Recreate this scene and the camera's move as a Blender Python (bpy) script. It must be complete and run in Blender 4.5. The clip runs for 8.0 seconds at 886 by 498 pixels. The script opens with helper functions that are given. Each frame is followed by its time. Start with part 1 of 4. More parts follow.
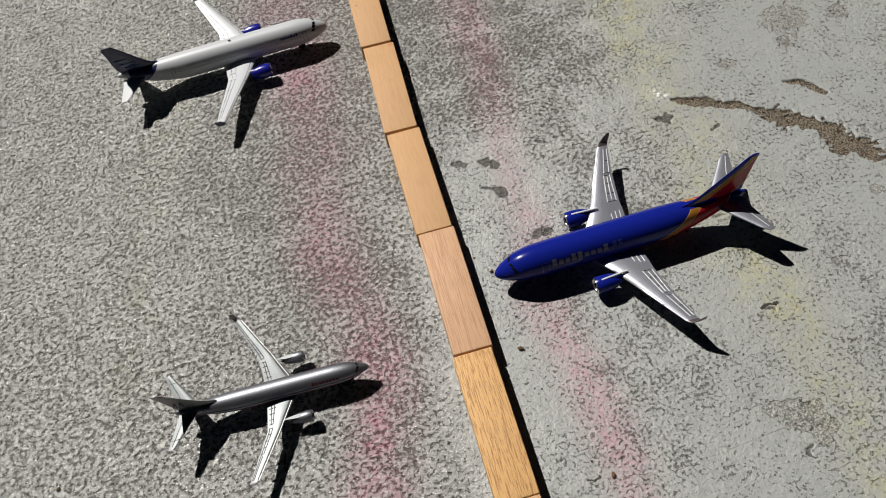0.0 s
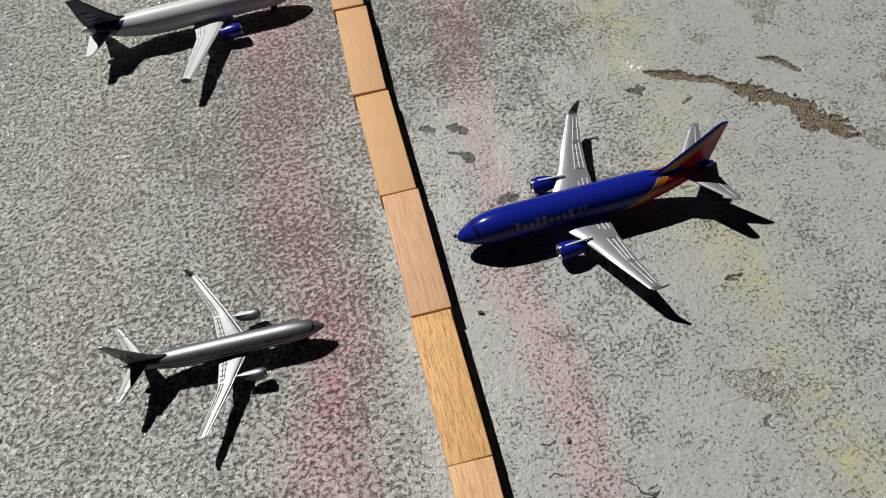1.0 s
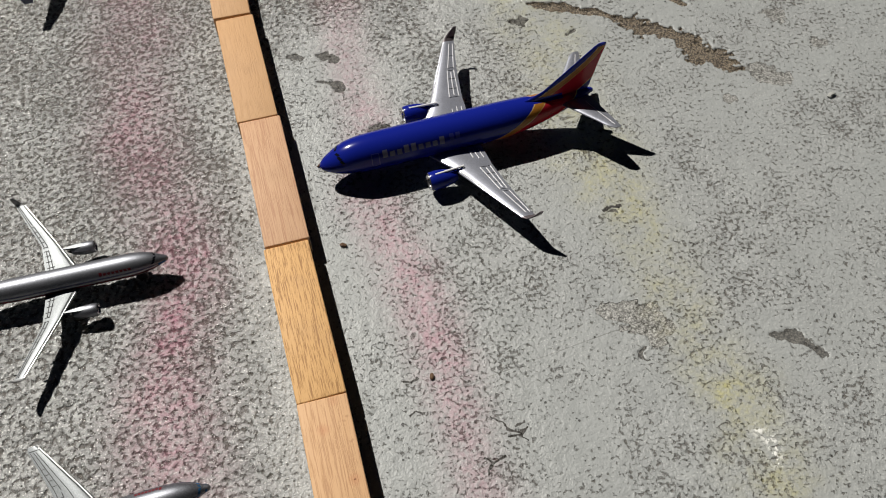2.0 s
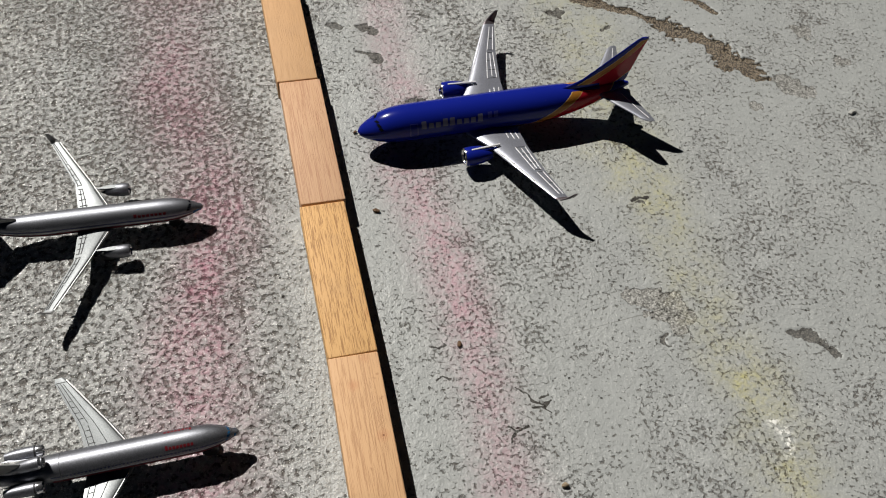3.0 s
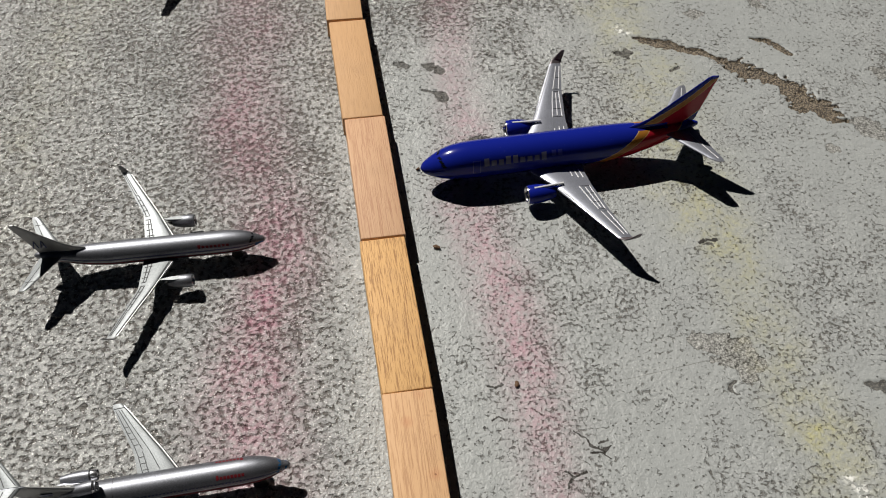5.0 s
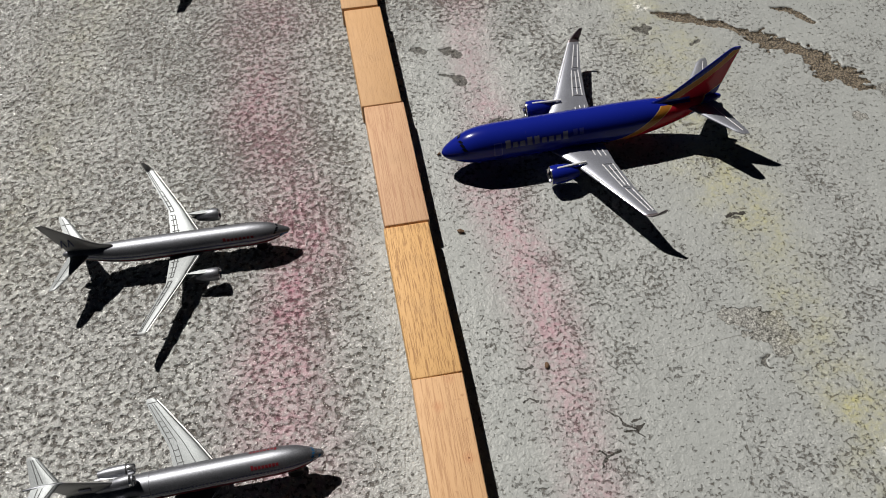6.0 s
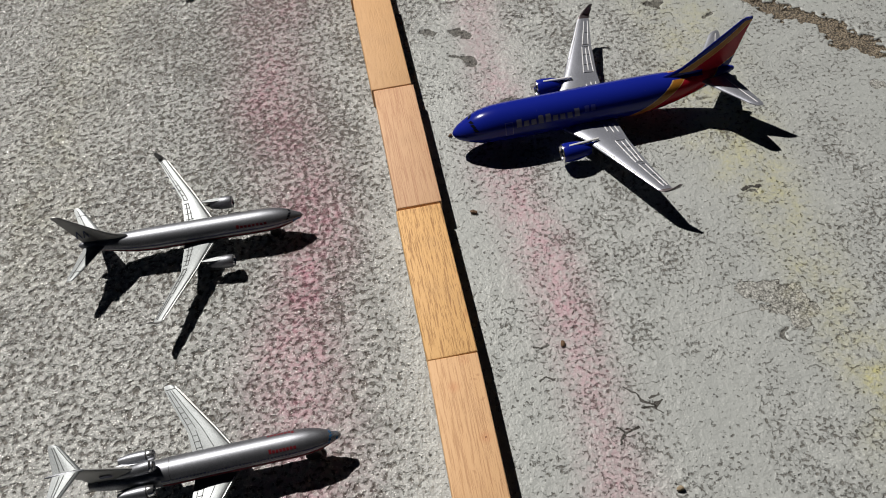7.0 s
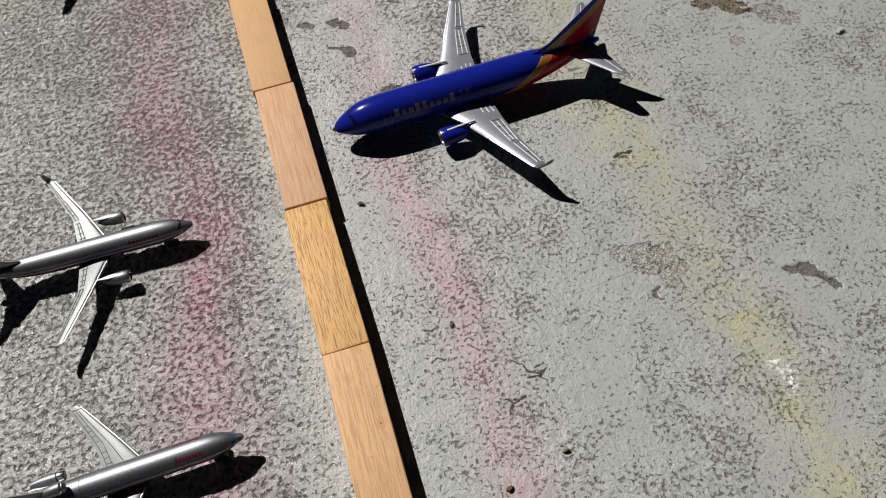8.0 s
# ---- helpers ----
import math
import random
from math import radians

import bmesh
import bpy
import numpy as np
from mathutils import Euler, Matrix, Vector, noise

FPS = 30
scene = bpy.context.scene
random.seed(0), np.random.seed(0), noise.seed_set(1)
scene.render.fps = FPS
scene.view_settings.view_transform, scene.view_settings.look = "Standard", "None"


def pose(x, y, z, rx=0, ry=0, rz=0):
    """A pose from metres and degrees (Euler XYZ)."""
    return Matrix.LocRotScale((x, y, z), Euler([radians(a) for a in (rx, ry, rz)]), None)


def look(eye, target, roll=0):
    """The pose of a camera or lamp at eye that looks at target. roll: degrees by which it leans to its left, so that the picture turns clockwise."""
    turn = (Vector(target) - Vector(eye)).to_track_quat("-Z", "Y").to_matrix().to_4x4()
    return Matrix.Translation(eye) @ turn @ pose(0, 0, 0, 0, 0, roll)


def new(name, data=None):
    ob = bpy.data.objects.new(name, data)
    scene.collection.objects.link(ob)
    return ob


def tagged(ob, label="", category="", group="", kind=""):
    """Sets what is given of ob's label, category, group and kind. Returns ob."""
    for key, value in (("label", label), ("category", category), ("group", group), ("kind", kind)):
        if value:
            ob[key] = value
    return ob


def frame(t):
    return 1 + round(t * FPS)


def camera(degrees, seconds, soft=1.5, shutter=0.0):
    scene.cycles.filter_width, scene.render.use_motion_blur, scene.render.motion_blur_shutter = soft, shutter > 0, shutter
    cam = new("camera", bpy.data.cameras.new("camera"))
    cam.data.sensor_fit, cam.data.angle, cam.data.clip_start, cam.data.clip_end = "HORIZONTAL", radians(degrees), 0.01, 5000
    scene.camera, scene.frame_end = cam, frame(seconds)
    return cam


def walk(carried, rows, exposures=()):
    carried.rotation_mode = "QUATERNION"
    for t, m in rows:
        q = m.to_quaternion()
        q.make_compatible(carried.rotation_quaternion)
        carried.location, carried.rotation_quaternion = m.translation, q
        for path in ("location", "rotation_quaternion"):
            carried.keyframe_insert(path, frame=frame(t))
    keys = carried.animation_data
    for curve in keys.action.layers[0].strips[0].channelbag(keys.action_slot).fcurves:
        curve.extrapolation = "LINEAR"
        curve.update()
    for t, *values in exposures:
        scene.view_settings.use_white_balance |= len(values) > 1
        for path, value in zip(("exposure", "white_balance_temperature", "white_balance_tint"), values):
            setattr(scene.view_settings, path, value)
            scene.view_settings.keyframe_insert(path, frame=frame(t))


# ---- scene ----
# ---- camera and walk ----
EXPOSURE, SUN, SKY = 0.09, 5.0, 0.014
cam = camera(54.62, 8.0, soft=1.0)
# seconds, eye, heading to the left of +y, tilt up, lean
ROWS = [
    (0.0, -0.0127, -0.1921, 0.3792, -5.42, -55.25, -11.50),
    (0.5, -0.0222, -0.2136, 0.3535, -6.52, -54.89, -8.66),
    (1.0, -0.0067, -0.2058, 0.3603, -7.27, -55.35, -8.09),
    (1.5, 0.0199, -0.2189, 0.3375, -11.89, -54.68, -4.97),
    (1.7, 0.0179, -0.2196, 0.3268, -13.82, -55.19, -3.42),
    (2.8, -0.0073, -0.2235, 0.3079, -20.89, -56.20, 7.30),
    (3.0, -0.0180, -0.2273, 0.3102, -20.71, -55.27, 8.11),
    (3.5, -0.0168, -0.2316, 0.3188, -18.14, -52.89, 7.56),
    (4.0, -0.0162, -0.2291, 0.3065, -16.16, -52.84, 6.07),
    (4.5, -0.0160, -0.2343, 0.3118, -14.07, -52.52, 4.41),
    (4.7, -0.0151, -0.2293, 0.3075, -13.21, -52.39, 3.83),
    (5.8, -0.0116, -0.2294, 0.3019, -10.34, -53.16, -0.91),
    (6.0, -0.0144, -0.2299, 0.3016, -9.78, -53.28, -1.57),
    (6.5, -0.0272, -0.2298, 0.2962, -8.11, -53.63, -3.12),
    (7.0, -0.0113, -0.2323, 0.2989, -7.28, -53.99, -5.11),
    (7.5, -0.0139, -0.2325, 0.2965, -9.37, -55.37, -5.65),
    (8.0, 0.0179, -0.2356, 0.3178, -12.30, -57.36, -6.75),
]
walk(cam, [(t, pose(x, y, z, 90 + pitch, 0, yaw) @ pose(0, 0, 0, 0, 0, roll)) for t, x, y, z, yaw, pitch, roll in ROWS],
     exposures=[(0.0, EXPOSURE), (8.0, EXPOSURE)])

# ---- light: a clear midday sky and its sun ----
SUN_FROM = Vector((-0.420, 0.680, 1.0)).normalized()
world = bpy.data.worlds.new("sky")
scene.world = world
world.use_nodes = True
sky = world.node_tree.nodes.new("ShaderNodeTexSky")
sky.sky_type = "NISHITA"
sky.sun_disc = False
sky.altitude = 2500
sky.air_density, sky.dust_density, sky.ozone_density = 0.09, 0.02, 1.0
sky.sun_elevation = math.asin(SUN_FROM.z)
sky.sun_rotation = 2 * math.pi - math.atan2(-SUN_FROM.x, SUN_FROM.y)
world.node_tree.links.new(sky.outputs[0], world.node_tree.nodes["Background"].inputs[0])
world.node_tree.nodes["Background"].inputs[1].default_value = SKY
sun = new("sun", bpy.data.lights.new("sun", "SUN"))
sun.data.energy = SUN
sun.data.angle = radians(0.5)
sun.data.color = (1.0, 0.966, 0.905)
sun.matrix_world = look(SUN_FROM * 3, (0, 0, 0))


# ---- materials ----
class Nodes:
    """A small shorthand for node materials."""

    def __init__(self, name):
        self.mat = bpy.data.materials.new(name)
        self.mat.use_nodes = True
        self.tree = self.mat.node_tree
        self.bsdf = self.tree.nodes["Principled BSDF"]

    def add(self, kind):
        return self.tree.nodes.new(kind)

    def put(self, socket, value):
        if isinstance(value, bpy.types.NodeSocket):
            self.tree.links.new(value, socket)
        elif isinstance(value, tuple) and len(value) == 3 and socket.type == "RGBA":
            socket.default_value = (*value, 1)
        else:
            socket.default_value = value

    def coords(self, scale=(1, 1, 1), offset=(0, 0, 0), kind="Object"):
        m = self.add("ShaderNodeMapping")
        self.tree.links.new(self.add("ShaderNodeTexCoord").outputs[kind], m.inputs[0])
        m.inputs["Scale"].default_value = scale
        self.put(m.inputs["Location"], offset)
        return m.outputs[0]

    def noise(self, at, scale, detail=3.0, rough=0.55, distort=0.0):
        n = self.add("ShaderNodeTexNoise")
        self.put(n.inputs["Vector"], at)
        n.inputs["Scale"].default_value, n.inputs["Detail"].default_value = scale, detail
        n.inputs["Roughness"].default_value, n.inputs["Distortion"].default_value = rough, distort
        return n.outputs["Fac"]

    def cells(self, at, scale, feature="F1", out="Distance", rand=1.0):
        n = self.add("ShaderNodeTexVoronoi")
        n.feature = feature
        self.put(n.inputs["Vector"], at)
        n.inputs["Scale"].default_value, n.inputs["Randomness"].default_value = scale, rand
        return n.outputs[out]

    def ramp(self, fac, stops, mode="LINEAR"):
        n = self.add("ShaderNodeValToRGB")
        n.color_ramp.interpolation = mode
        e = n.color_ramp.elements
        while len(e) < len(stops):
            e.new(0.5)
        for el, (p, c) in zip(e, stops):
            el.position = p
            el.color = (c, c, c, 1) if isinstance(c, (int, float)) else (*c, 1)
        self.put(n.inputs[0], fac)
        return n.outputs[0]

    def math(self, op, a, b=0.0, clamp=False):
        n = self.add("ShaderNodeMath")
        n.operation, n.use_clamp = op, clamp
        self.put(n.inputs[0], a)
        self.put(n.inputs[1], b)
        return n.outputs[0]

    def mix(self, fac, a, b, blend="MIX"):
        n = self.add("ShaderNodeMix")
        n.data_type, n.blend_type = "RGBA", blend
        self.put(n.inputs[0], fac)
        self.put(n.inputs[6], a)
        self.put(n.inputs[7], b)
        return n.outputs[2]

    def attr(self, name):
        n = self.add("ShaderNodeAttribute")
        n.attribute_name = name
        return n.outputs["Fac"]

    def vec(self, op, a, b=(0, 0, 0), out=0):
        v = self.add("ShaderNodeVectorMath")
        v.operation = op
        self.put(v.inputs[0], a)
        self.put(v.inputs[1], b)
        return v.outputs[out]

    def scratch(self, at, ax, ay, bx, by, width):
        """1 along the straight stretch from a to b, 0 beside it; millimetres."""
        run = Vector((bx - ax, by - ay, 0))
        rel = self.vec("SUBTRACT", at, (ax * 0.001, ay * 0.001, 0))
        along = self.math("DIVIDE", self.vec("DOT_PRODUCT", rel, tuple(run.normalized()), 1), run.length * 0.001)
        off = self.math("ABSOLUTE", self.vec("DOT_PRODUCT", rel, tuple(run.normalized().yxz * Vector((-1, 1, 1))), 1))
        inside = self.math("MULTIPLY", self.math("GREATER_THAN", along, 0.0), self.math("LESS_THAN", along, 1.0))
        return self.math("MULTIPLY", inside, self.math("SUBTRACT", 1.0, self.math("DIVIDE", off, width * 0.001), True))

    def bump(self, height, strength, distance, below=None):
        n = self.add("ShaderNodeBump")
        n.inputs["Strength"].default_value, n.inputs["Distance"].default_value = strength, distance
        self.put(n.inputs["Height"], height)
        if below is not None:
            self.put(n.inputs["Normal"], below)
        return n.outputs[0]

    def done(self, colour, rough, metal=0.0, normal=None, coat=0.0, spec=0.5, coat_rough=0.08):
        b = self.bsdf
        self.put(b.inputs["Base Color"], colour)
        self.put(b.inputs["Roughness"], rough)
        self.put(b.inputs["Metallic"], metal)
        b.inputs["Coat Weight"].default_value = coat
        b.inputs["Coat Roughness"].default_value = coat_rough
        b.inputs["Specular IOR Level"].default_value = spec
        if normal is not None:
            self.put(b.inputs["Normal"], normal)
        return self.mat


def concrete():
    n = Nodes("worn_concrete")
    at = n.coords()
    wear, pit, pink, yellow, white, spall, chip, scaled = (n.attr(k) for k in ("wear", "pit", "pink", "yellow", "white", "spall", "chip", "scaled"))
    crumb = n.math("SUBTRACT", n.noise(at, 900, 4, 0.65), 0.5)
    # broad tone of the cement skin, paler and more uneven where it is worn to the sand
    broad, mid = n.noise(at, 14, 4, 0.6), n.noise(at, 170, 5, 0.7)
    sound = n.mix(mid, n.mix(broad, (0.222, 0.233, 0.229), (0.255, 0.265, 0.260)), n.mix(broad, (0.298, 0.310, 0.303), (0.345, 0.356, 0.346)))
    cloud = n.ramp(n.noise(at, 48, 4, 0.6), [(0.34, 0.72), (0.68, 1.20)])
    sandy_glare = n.mix(n.ramp(n.noise(at, 300, 5, 0.72), [(0.24, 0.0), (0.78, 1.0)]), (0.155, 0.155, 0.148), (0.51, 0.514, 0.502))
    sandy_glare = n.mix(1.0, sandy_glare, n.mix(n.math("SUBTRACT", wear, 0.85, True), cloud, (1.8, 1.8, 1.8)), "MULTIPLY")
    tone = n.mix(n.math("MULTIPLY", wear, 0.9, True), sound, sandy_glare)
    # pits where the skin has come off: soft brown hollows with depth shade painted in, few on the sound side, many on
    # the worn side
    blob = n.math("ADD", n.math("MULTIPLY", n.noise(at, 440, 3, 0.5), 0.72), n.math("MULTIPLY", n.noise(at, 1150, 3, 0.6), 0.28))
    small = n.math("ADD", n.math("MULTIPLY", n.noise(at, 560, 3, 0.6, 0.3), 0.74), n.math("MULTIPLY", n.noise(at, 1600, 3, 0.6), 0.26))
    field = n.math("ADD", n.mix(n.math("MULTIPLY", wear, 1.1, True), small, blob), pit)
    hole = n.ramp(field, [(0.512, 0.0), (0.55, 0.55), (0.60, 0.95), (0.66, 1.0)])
    mortar_shade = n.mix(n.noise(at, 800, 4, 0.65), (0.013, 0.010, 0.008), (0.105, 0.085, 0.066))
    colour = n.mix(n.math("MULTIPLY", hole, n.math("ADD", 0.70, n.math("MULTIPLY", wear, 0.14), True)), tone, mortar_shade)
    # sharp round pinholes, one here and there
    spot = n.add("ShaderNodeTexVoronoi")
    n.put(spot.inputs["Vector"], at)
    spot.inputs["Scale"].default_value = 300
    tint = n.add("ShaderNodeSeparateColor")
    n.put(tint.inputs[0], spot.outputs["Color"])
    size = n.math("MULTIPLY", n.math("POWER", tint.outputs[0], 4.0), 0.17)
    pin = n.ramp(n.math("SUBTRACT", n.math("ADD", spot.outputs["Distance"], n.math("MULTIPLY", crumb, 0.10)), size), [(0.0, 1.0), (0.05, 0.0)])
    colour = n.mix(n.math("MULTIPLY", pin, 0.85), colour, (0.028, 0.025, 0.022))
    # pale sand grains that stand proud, with white sun glints painted in
    grit_glint = n.ramp(n.noise(at, 1300, 2, 0.5), [(0.62, 0.0), (0.68, 1.0)])
    colour = n.mix(n.math("MULTIPLY", grit_glint, n.math("ADD", 0.08, n.math("MULTIPLY", wear, 0.80)), True), colour, (0.80, 0.79, 0.76))
    # places where the skin has scaled off in a sheet, with a broken dark rim
    rough_edge = n.math("ADD", scaled, n.math("MULTIPLY", crumb, 0.6))
    scale = n.ramp(rough_edge, [(0.42, 0.0), (0.52, 1.0)])
    colour = n.mix(n.math("MULTIPLY", scale, 0.85), colour, n.mix(n.ramp(n.noise(at, 1300, 3, 0.7), [(0.40, 0.0), (0.60, 1.0)]), (0.068, 0.064, 0.057), (0.36, 0.355, 0.33)))
    rim = n.ramp(rough_edge, [(0.36, 0.0), (0.43, 1.0), (0.50, 1.0), (0.58, 0.0)])
    colour = n.mix(n.math("MULTIPLY", rim, n.ramp(n.noise(at, 240, 3, 0.6), [(0.44, 0.0), (0.58, 0.8)])), colour, (0.04, 0.032, 0.026))
    # chalk rubbed into the surface
    rub = n.ramp(n.noise(at, 330, 5, 0.7), [(0.36, 0.25), (0.62, 1.0)])
    colour = n.mix(n.math("MULTIPLY", n.math("MULTIPLY", pink, rub), 0.66, True), colour, n.mix(hole, (0.43, 0.185, 0.245), (0.15, 0.045, 0.068)))
    colour = n.mix(n.math("MULTIPLY", n.math("MULTIPLY", yellow, rub), n.ramp(n.noise(at, 75, 4, 0.65), [(0.38, 0.18), (0.66, 1.0)]), True), colour, n.mix(hole, (0.42, 0.385, 0.13), (0.15, 0.125, 0.04)))
    lime = n.ramp(n.noise(at, 420, 3, 0.6), [(0.50, 0.0), (0.56, 1.0)])
    colour = n.mix(n.math("MULTIPLY", white, lime), colour, (0.85, 0.84, 0.80))
    # broken places: brown aggregate, and grey where only the skin scaled off
    gravel = n.math("ADD", n.math("MULTIPLY", n.cells(at, 1150), 0.5), n.math("MULTIPLY", n.noise(at, 1500, 4, 0.7), 0.5))
    rubble = n.mix(n.ramp(gravel, [(0.36, 0.0), (0.62, 1.0)]), n.mix(n.noise(at, 420, 3), (0.17, 0.125, 0.080), (0.36, 0.30, 0.22)), (0.05, 0.04, 0.03))
    open_ = n.ramp(n.math("ADD", spall, n.math("MULTIPLY", crumb, 0.7)), [(0.44, 0.0), (0.54, 1.0)])
    colour = n.mix(open_, colour, rubble)
    edge = n.math("ADD", chip, n.math("MULTIPLY", crumb, 1.3))
    bare = n.ramp(edge, [(0.44, 0.0), (0.54, 1.0)])
    colour = n.mix(n.math("MULTIPLY", bare, 0.88), colour, n.mix(n.ramp(gravel, [(0.3, 0.0), (0.6, 1.0)]), (0.135, 0.125, 0.108), (0.030, 0.028, 0.025)))
    # hair cracks that wander a little
    shake = n.add("ShaderNodeTexNoise")
    n.put(shake.inputs["Vector"], at)
    shake.inputs["Scale"].default_value = 330
    warp = n.vec("ADD", at, n.vec("MULTIPLY", n.vec("SUBTRACT", shake.outputs["Color"], (0.5, 0.5, 0.5)), (0.003, 0.003, 0.0)))
    for crack in HAIRS:
        for (ax, ay, ar), (bx, by, br) in zip(crack, crack[1:]):
            colour = n.mix(n.math("MULTIPLY", n.scratch(warp, ax, ay, bx, by, (ar + br) * 0.75), 3.0, True), colour, (0.03, 0.026, 0.022))
    # long fine scratches
    for ax, ay, bx, by, width in SCRATCHES:
        line = n.scratch(at, ax, ay, bx, by, width)
        colour = n.mix(n.math("MULTIPLY", line, n.ramp(n.noise(at, 160, 3, 0.6), [(0.36, 0.1), (0.56, 0.75)])), colour, (0.085, 0.08, 0.072))
    # relief
    lump, fine = n.noise(at, 470, 3, 0.55), n.noise(at, 1150, 3, 0.6)
    height = n.math("MULTIPLY", lump, n.math("ADD", n.math("MULTIPLY", wear, 0.78), 0.16))
    height = n.math("ADD", height, n.math("MULTIPLY", fine, n.math("ADD", n.math("MULTIPLY", wear, 0.42), 0.08)))
    height = n.math("SUBTRACT", height, n.math("MULTIPLY", hole, n.math("ADD", 0.22, n.math("MULTIPLY", wear, 0.30))))
    height = n.math("SUBTRACT", height, n.math("MULTIPLY", pin, 0.25))
    height = n.math("SUBTRACT", height, n.math("MULTIPLY", scale, n.math("ADD", 0.10, n.math("MULTIPLY", fine, 0.5))))
    height = n.math("SUBTRACT", height, n.math("MULTIPLY", n.math("MULTIPLY", gravel, open_), 0.9))
    normal = n.bump(height, 1.0, 0.0016)
    rough = n.math("SUBTRACT", n.math("ADD", n.math("MULTIPLY", hole, 0.40), 0.52), n.math("MULTIPLY", wear, 0.24))
    rough = n.math("ADD", rough, n.math("MULTIPLY", n.math("ADD", open_, bare), 0.3), True)
    n.put(n.bsdf.inputs["Specular IOR Level"], n.math("SUBTRACT", n.math("ADD", 0.5, n.math("MULTIPLY", wear, 0.5)), n.math("MULTIPLY", hole, 0.5), True))
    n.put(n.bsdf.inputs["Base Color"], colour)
    n.put(n.bsdf.inputs["Roughness"], rough)
    n.put(n.bsdf.inputs["Normal"], normal)
    return n.mat


def wood(name, pale, dark, pore, pores, length):
    n = Nodes(name)
    info = n.add("ShaderNodeObjectInfo")
    at = n.coords()
    shift = n.add("ShaderNodeVectorMath")
    shift.operation = "ADD"
    n.put(shift.inputs[0], at)
    n.put(shift.inputs[1], info.outputs["Random"])
    run = n.add("ShaderNodeMapping")
    n.put(run.inputs[0], shift.outputs[0])
    run.inputs["Scale"].default_value = (1.0, 0.03, 1.0)
    long = run.outputs[0]
    band = n.noise(long, 700, 5, 0.7, 0.4)
    broad = n.noise(long, 60, 2, 0.5)
    colour = n.mix(band, pale, dark)
    colour = n.mix(n.math("MULTIPLY", broad, 0.35), colour, tuple(c * 0.86 for c in pale))
    streak = n.add("ShaderNodeMapping")
    n.put(streak.inputs[0], shift.outputs[0])
    streak.inputs["Scale"].default_value = (1.0, length, 1.0)
    holes = n.ramp(n.noise(streak.outputs[0], 2600, 4, 0.65), [(0.50, 0.0), (0.60, 1.0)])
    colour = n.mix(n.math("MULTIPLY", holes, pores), colour, pore)
    knot = n.ramp(n.noise(shift.outputs[0], 190, 2, 0.5), [(0.74, 0.0), (0.78, 1.0)])
    colour = n.mix(n.math("MULTIPLY", knot, 0.5), colour, pore)
    # a few round worm holes and reddish flecks
    spot = n.add("ShaderNodeTexVoronoi")
    n.put(spot.inputs["Vector"], shift.outputs[0])
    spot.inputs["Scale"].default_value = 95
    tint = n.add("ShaderNodeSeparateColor")
    n.put(tint.inputs[0], spot.outputs["Color"])
    pin = n.math("MULTIPLY", n.math("LESS_THAN", spot.outputs["Distance"], 0.045), n.math("GREATER_THAN", tint.outputs[0], 0.72))
    colour = n.mix(n.math("MULTIPLY", pin, 0.8), colour, (0.06, 0.03, 0.015))
    fleck = n.math("MULTIPLY", n.ramp(spot.outputs["Distance"], [(0.05, 1.0), (0.30, 0.0)]), n.math("GREATER_THAN", tint.outputs[1], 0.86))
    colour = n.mix(n.math("MULTIPLY", fleck, 0.35), colour, (0.42, 0.15, 0.06))
    soil = n.noise(shift.outputs[0], 45, 3, 0.6)
    colour = n.mix(n.math("MULTIPLY", n.ramp(soil, [(0.55, 0.0), (0.75, 1.0)]), 0.22), colour, (0.36, 0.22, 0.12))
    normal = n.bump(n.math("SUBTRACT", band, n.math("MULTIPLY", holes, 0.8)), 0.35, 0.0002)
    return n.done(colour, 0.62, normal=normal, spec=0.35)


def paint(name, colour, rough=0.3, metal=0.0, coat=0.0, wear=0.12, flake=0.0, spec=0.5):
    """Sprayed or printed paint on die-cast metal: slight mottling, dust and orange peel."""
    n = Nodes(name)
    at = n.coords()
    big, small = n.noise(at, 55, 3, 0.6), n.noise(at, 1400, 3, 0.6)
    c = n.mix(n.math("MULTIPLY", big, wear * 2), colour, tuple(v * 0.72 for v in colour))
    dust = n.ramp(n.noise(at, 620, 3, 0.6), [(0.68, 0.0), (0.76, 1.0)])
    c = n.mix(n.math("MULTIPLY", dust, wear), c, (0.42, 0.40, 0.37))
    if flake:
        glint = n.ramp(n.noise(at, 2600, 2, 0.6), [(0.40, 0.0), (0.62, 1.0)])
        c = n.mix(n.math("MULTIPLY", glint, flake), c, tuple(min(1, v * 1.7) for v in colour))
    r = n.math("ADD", n.math("MULTIPLY", big, 0.16), rough - 0.08)
    return n.done(c, r, metal, n.bump(small, 0.16, 0.00010), coat, spec)


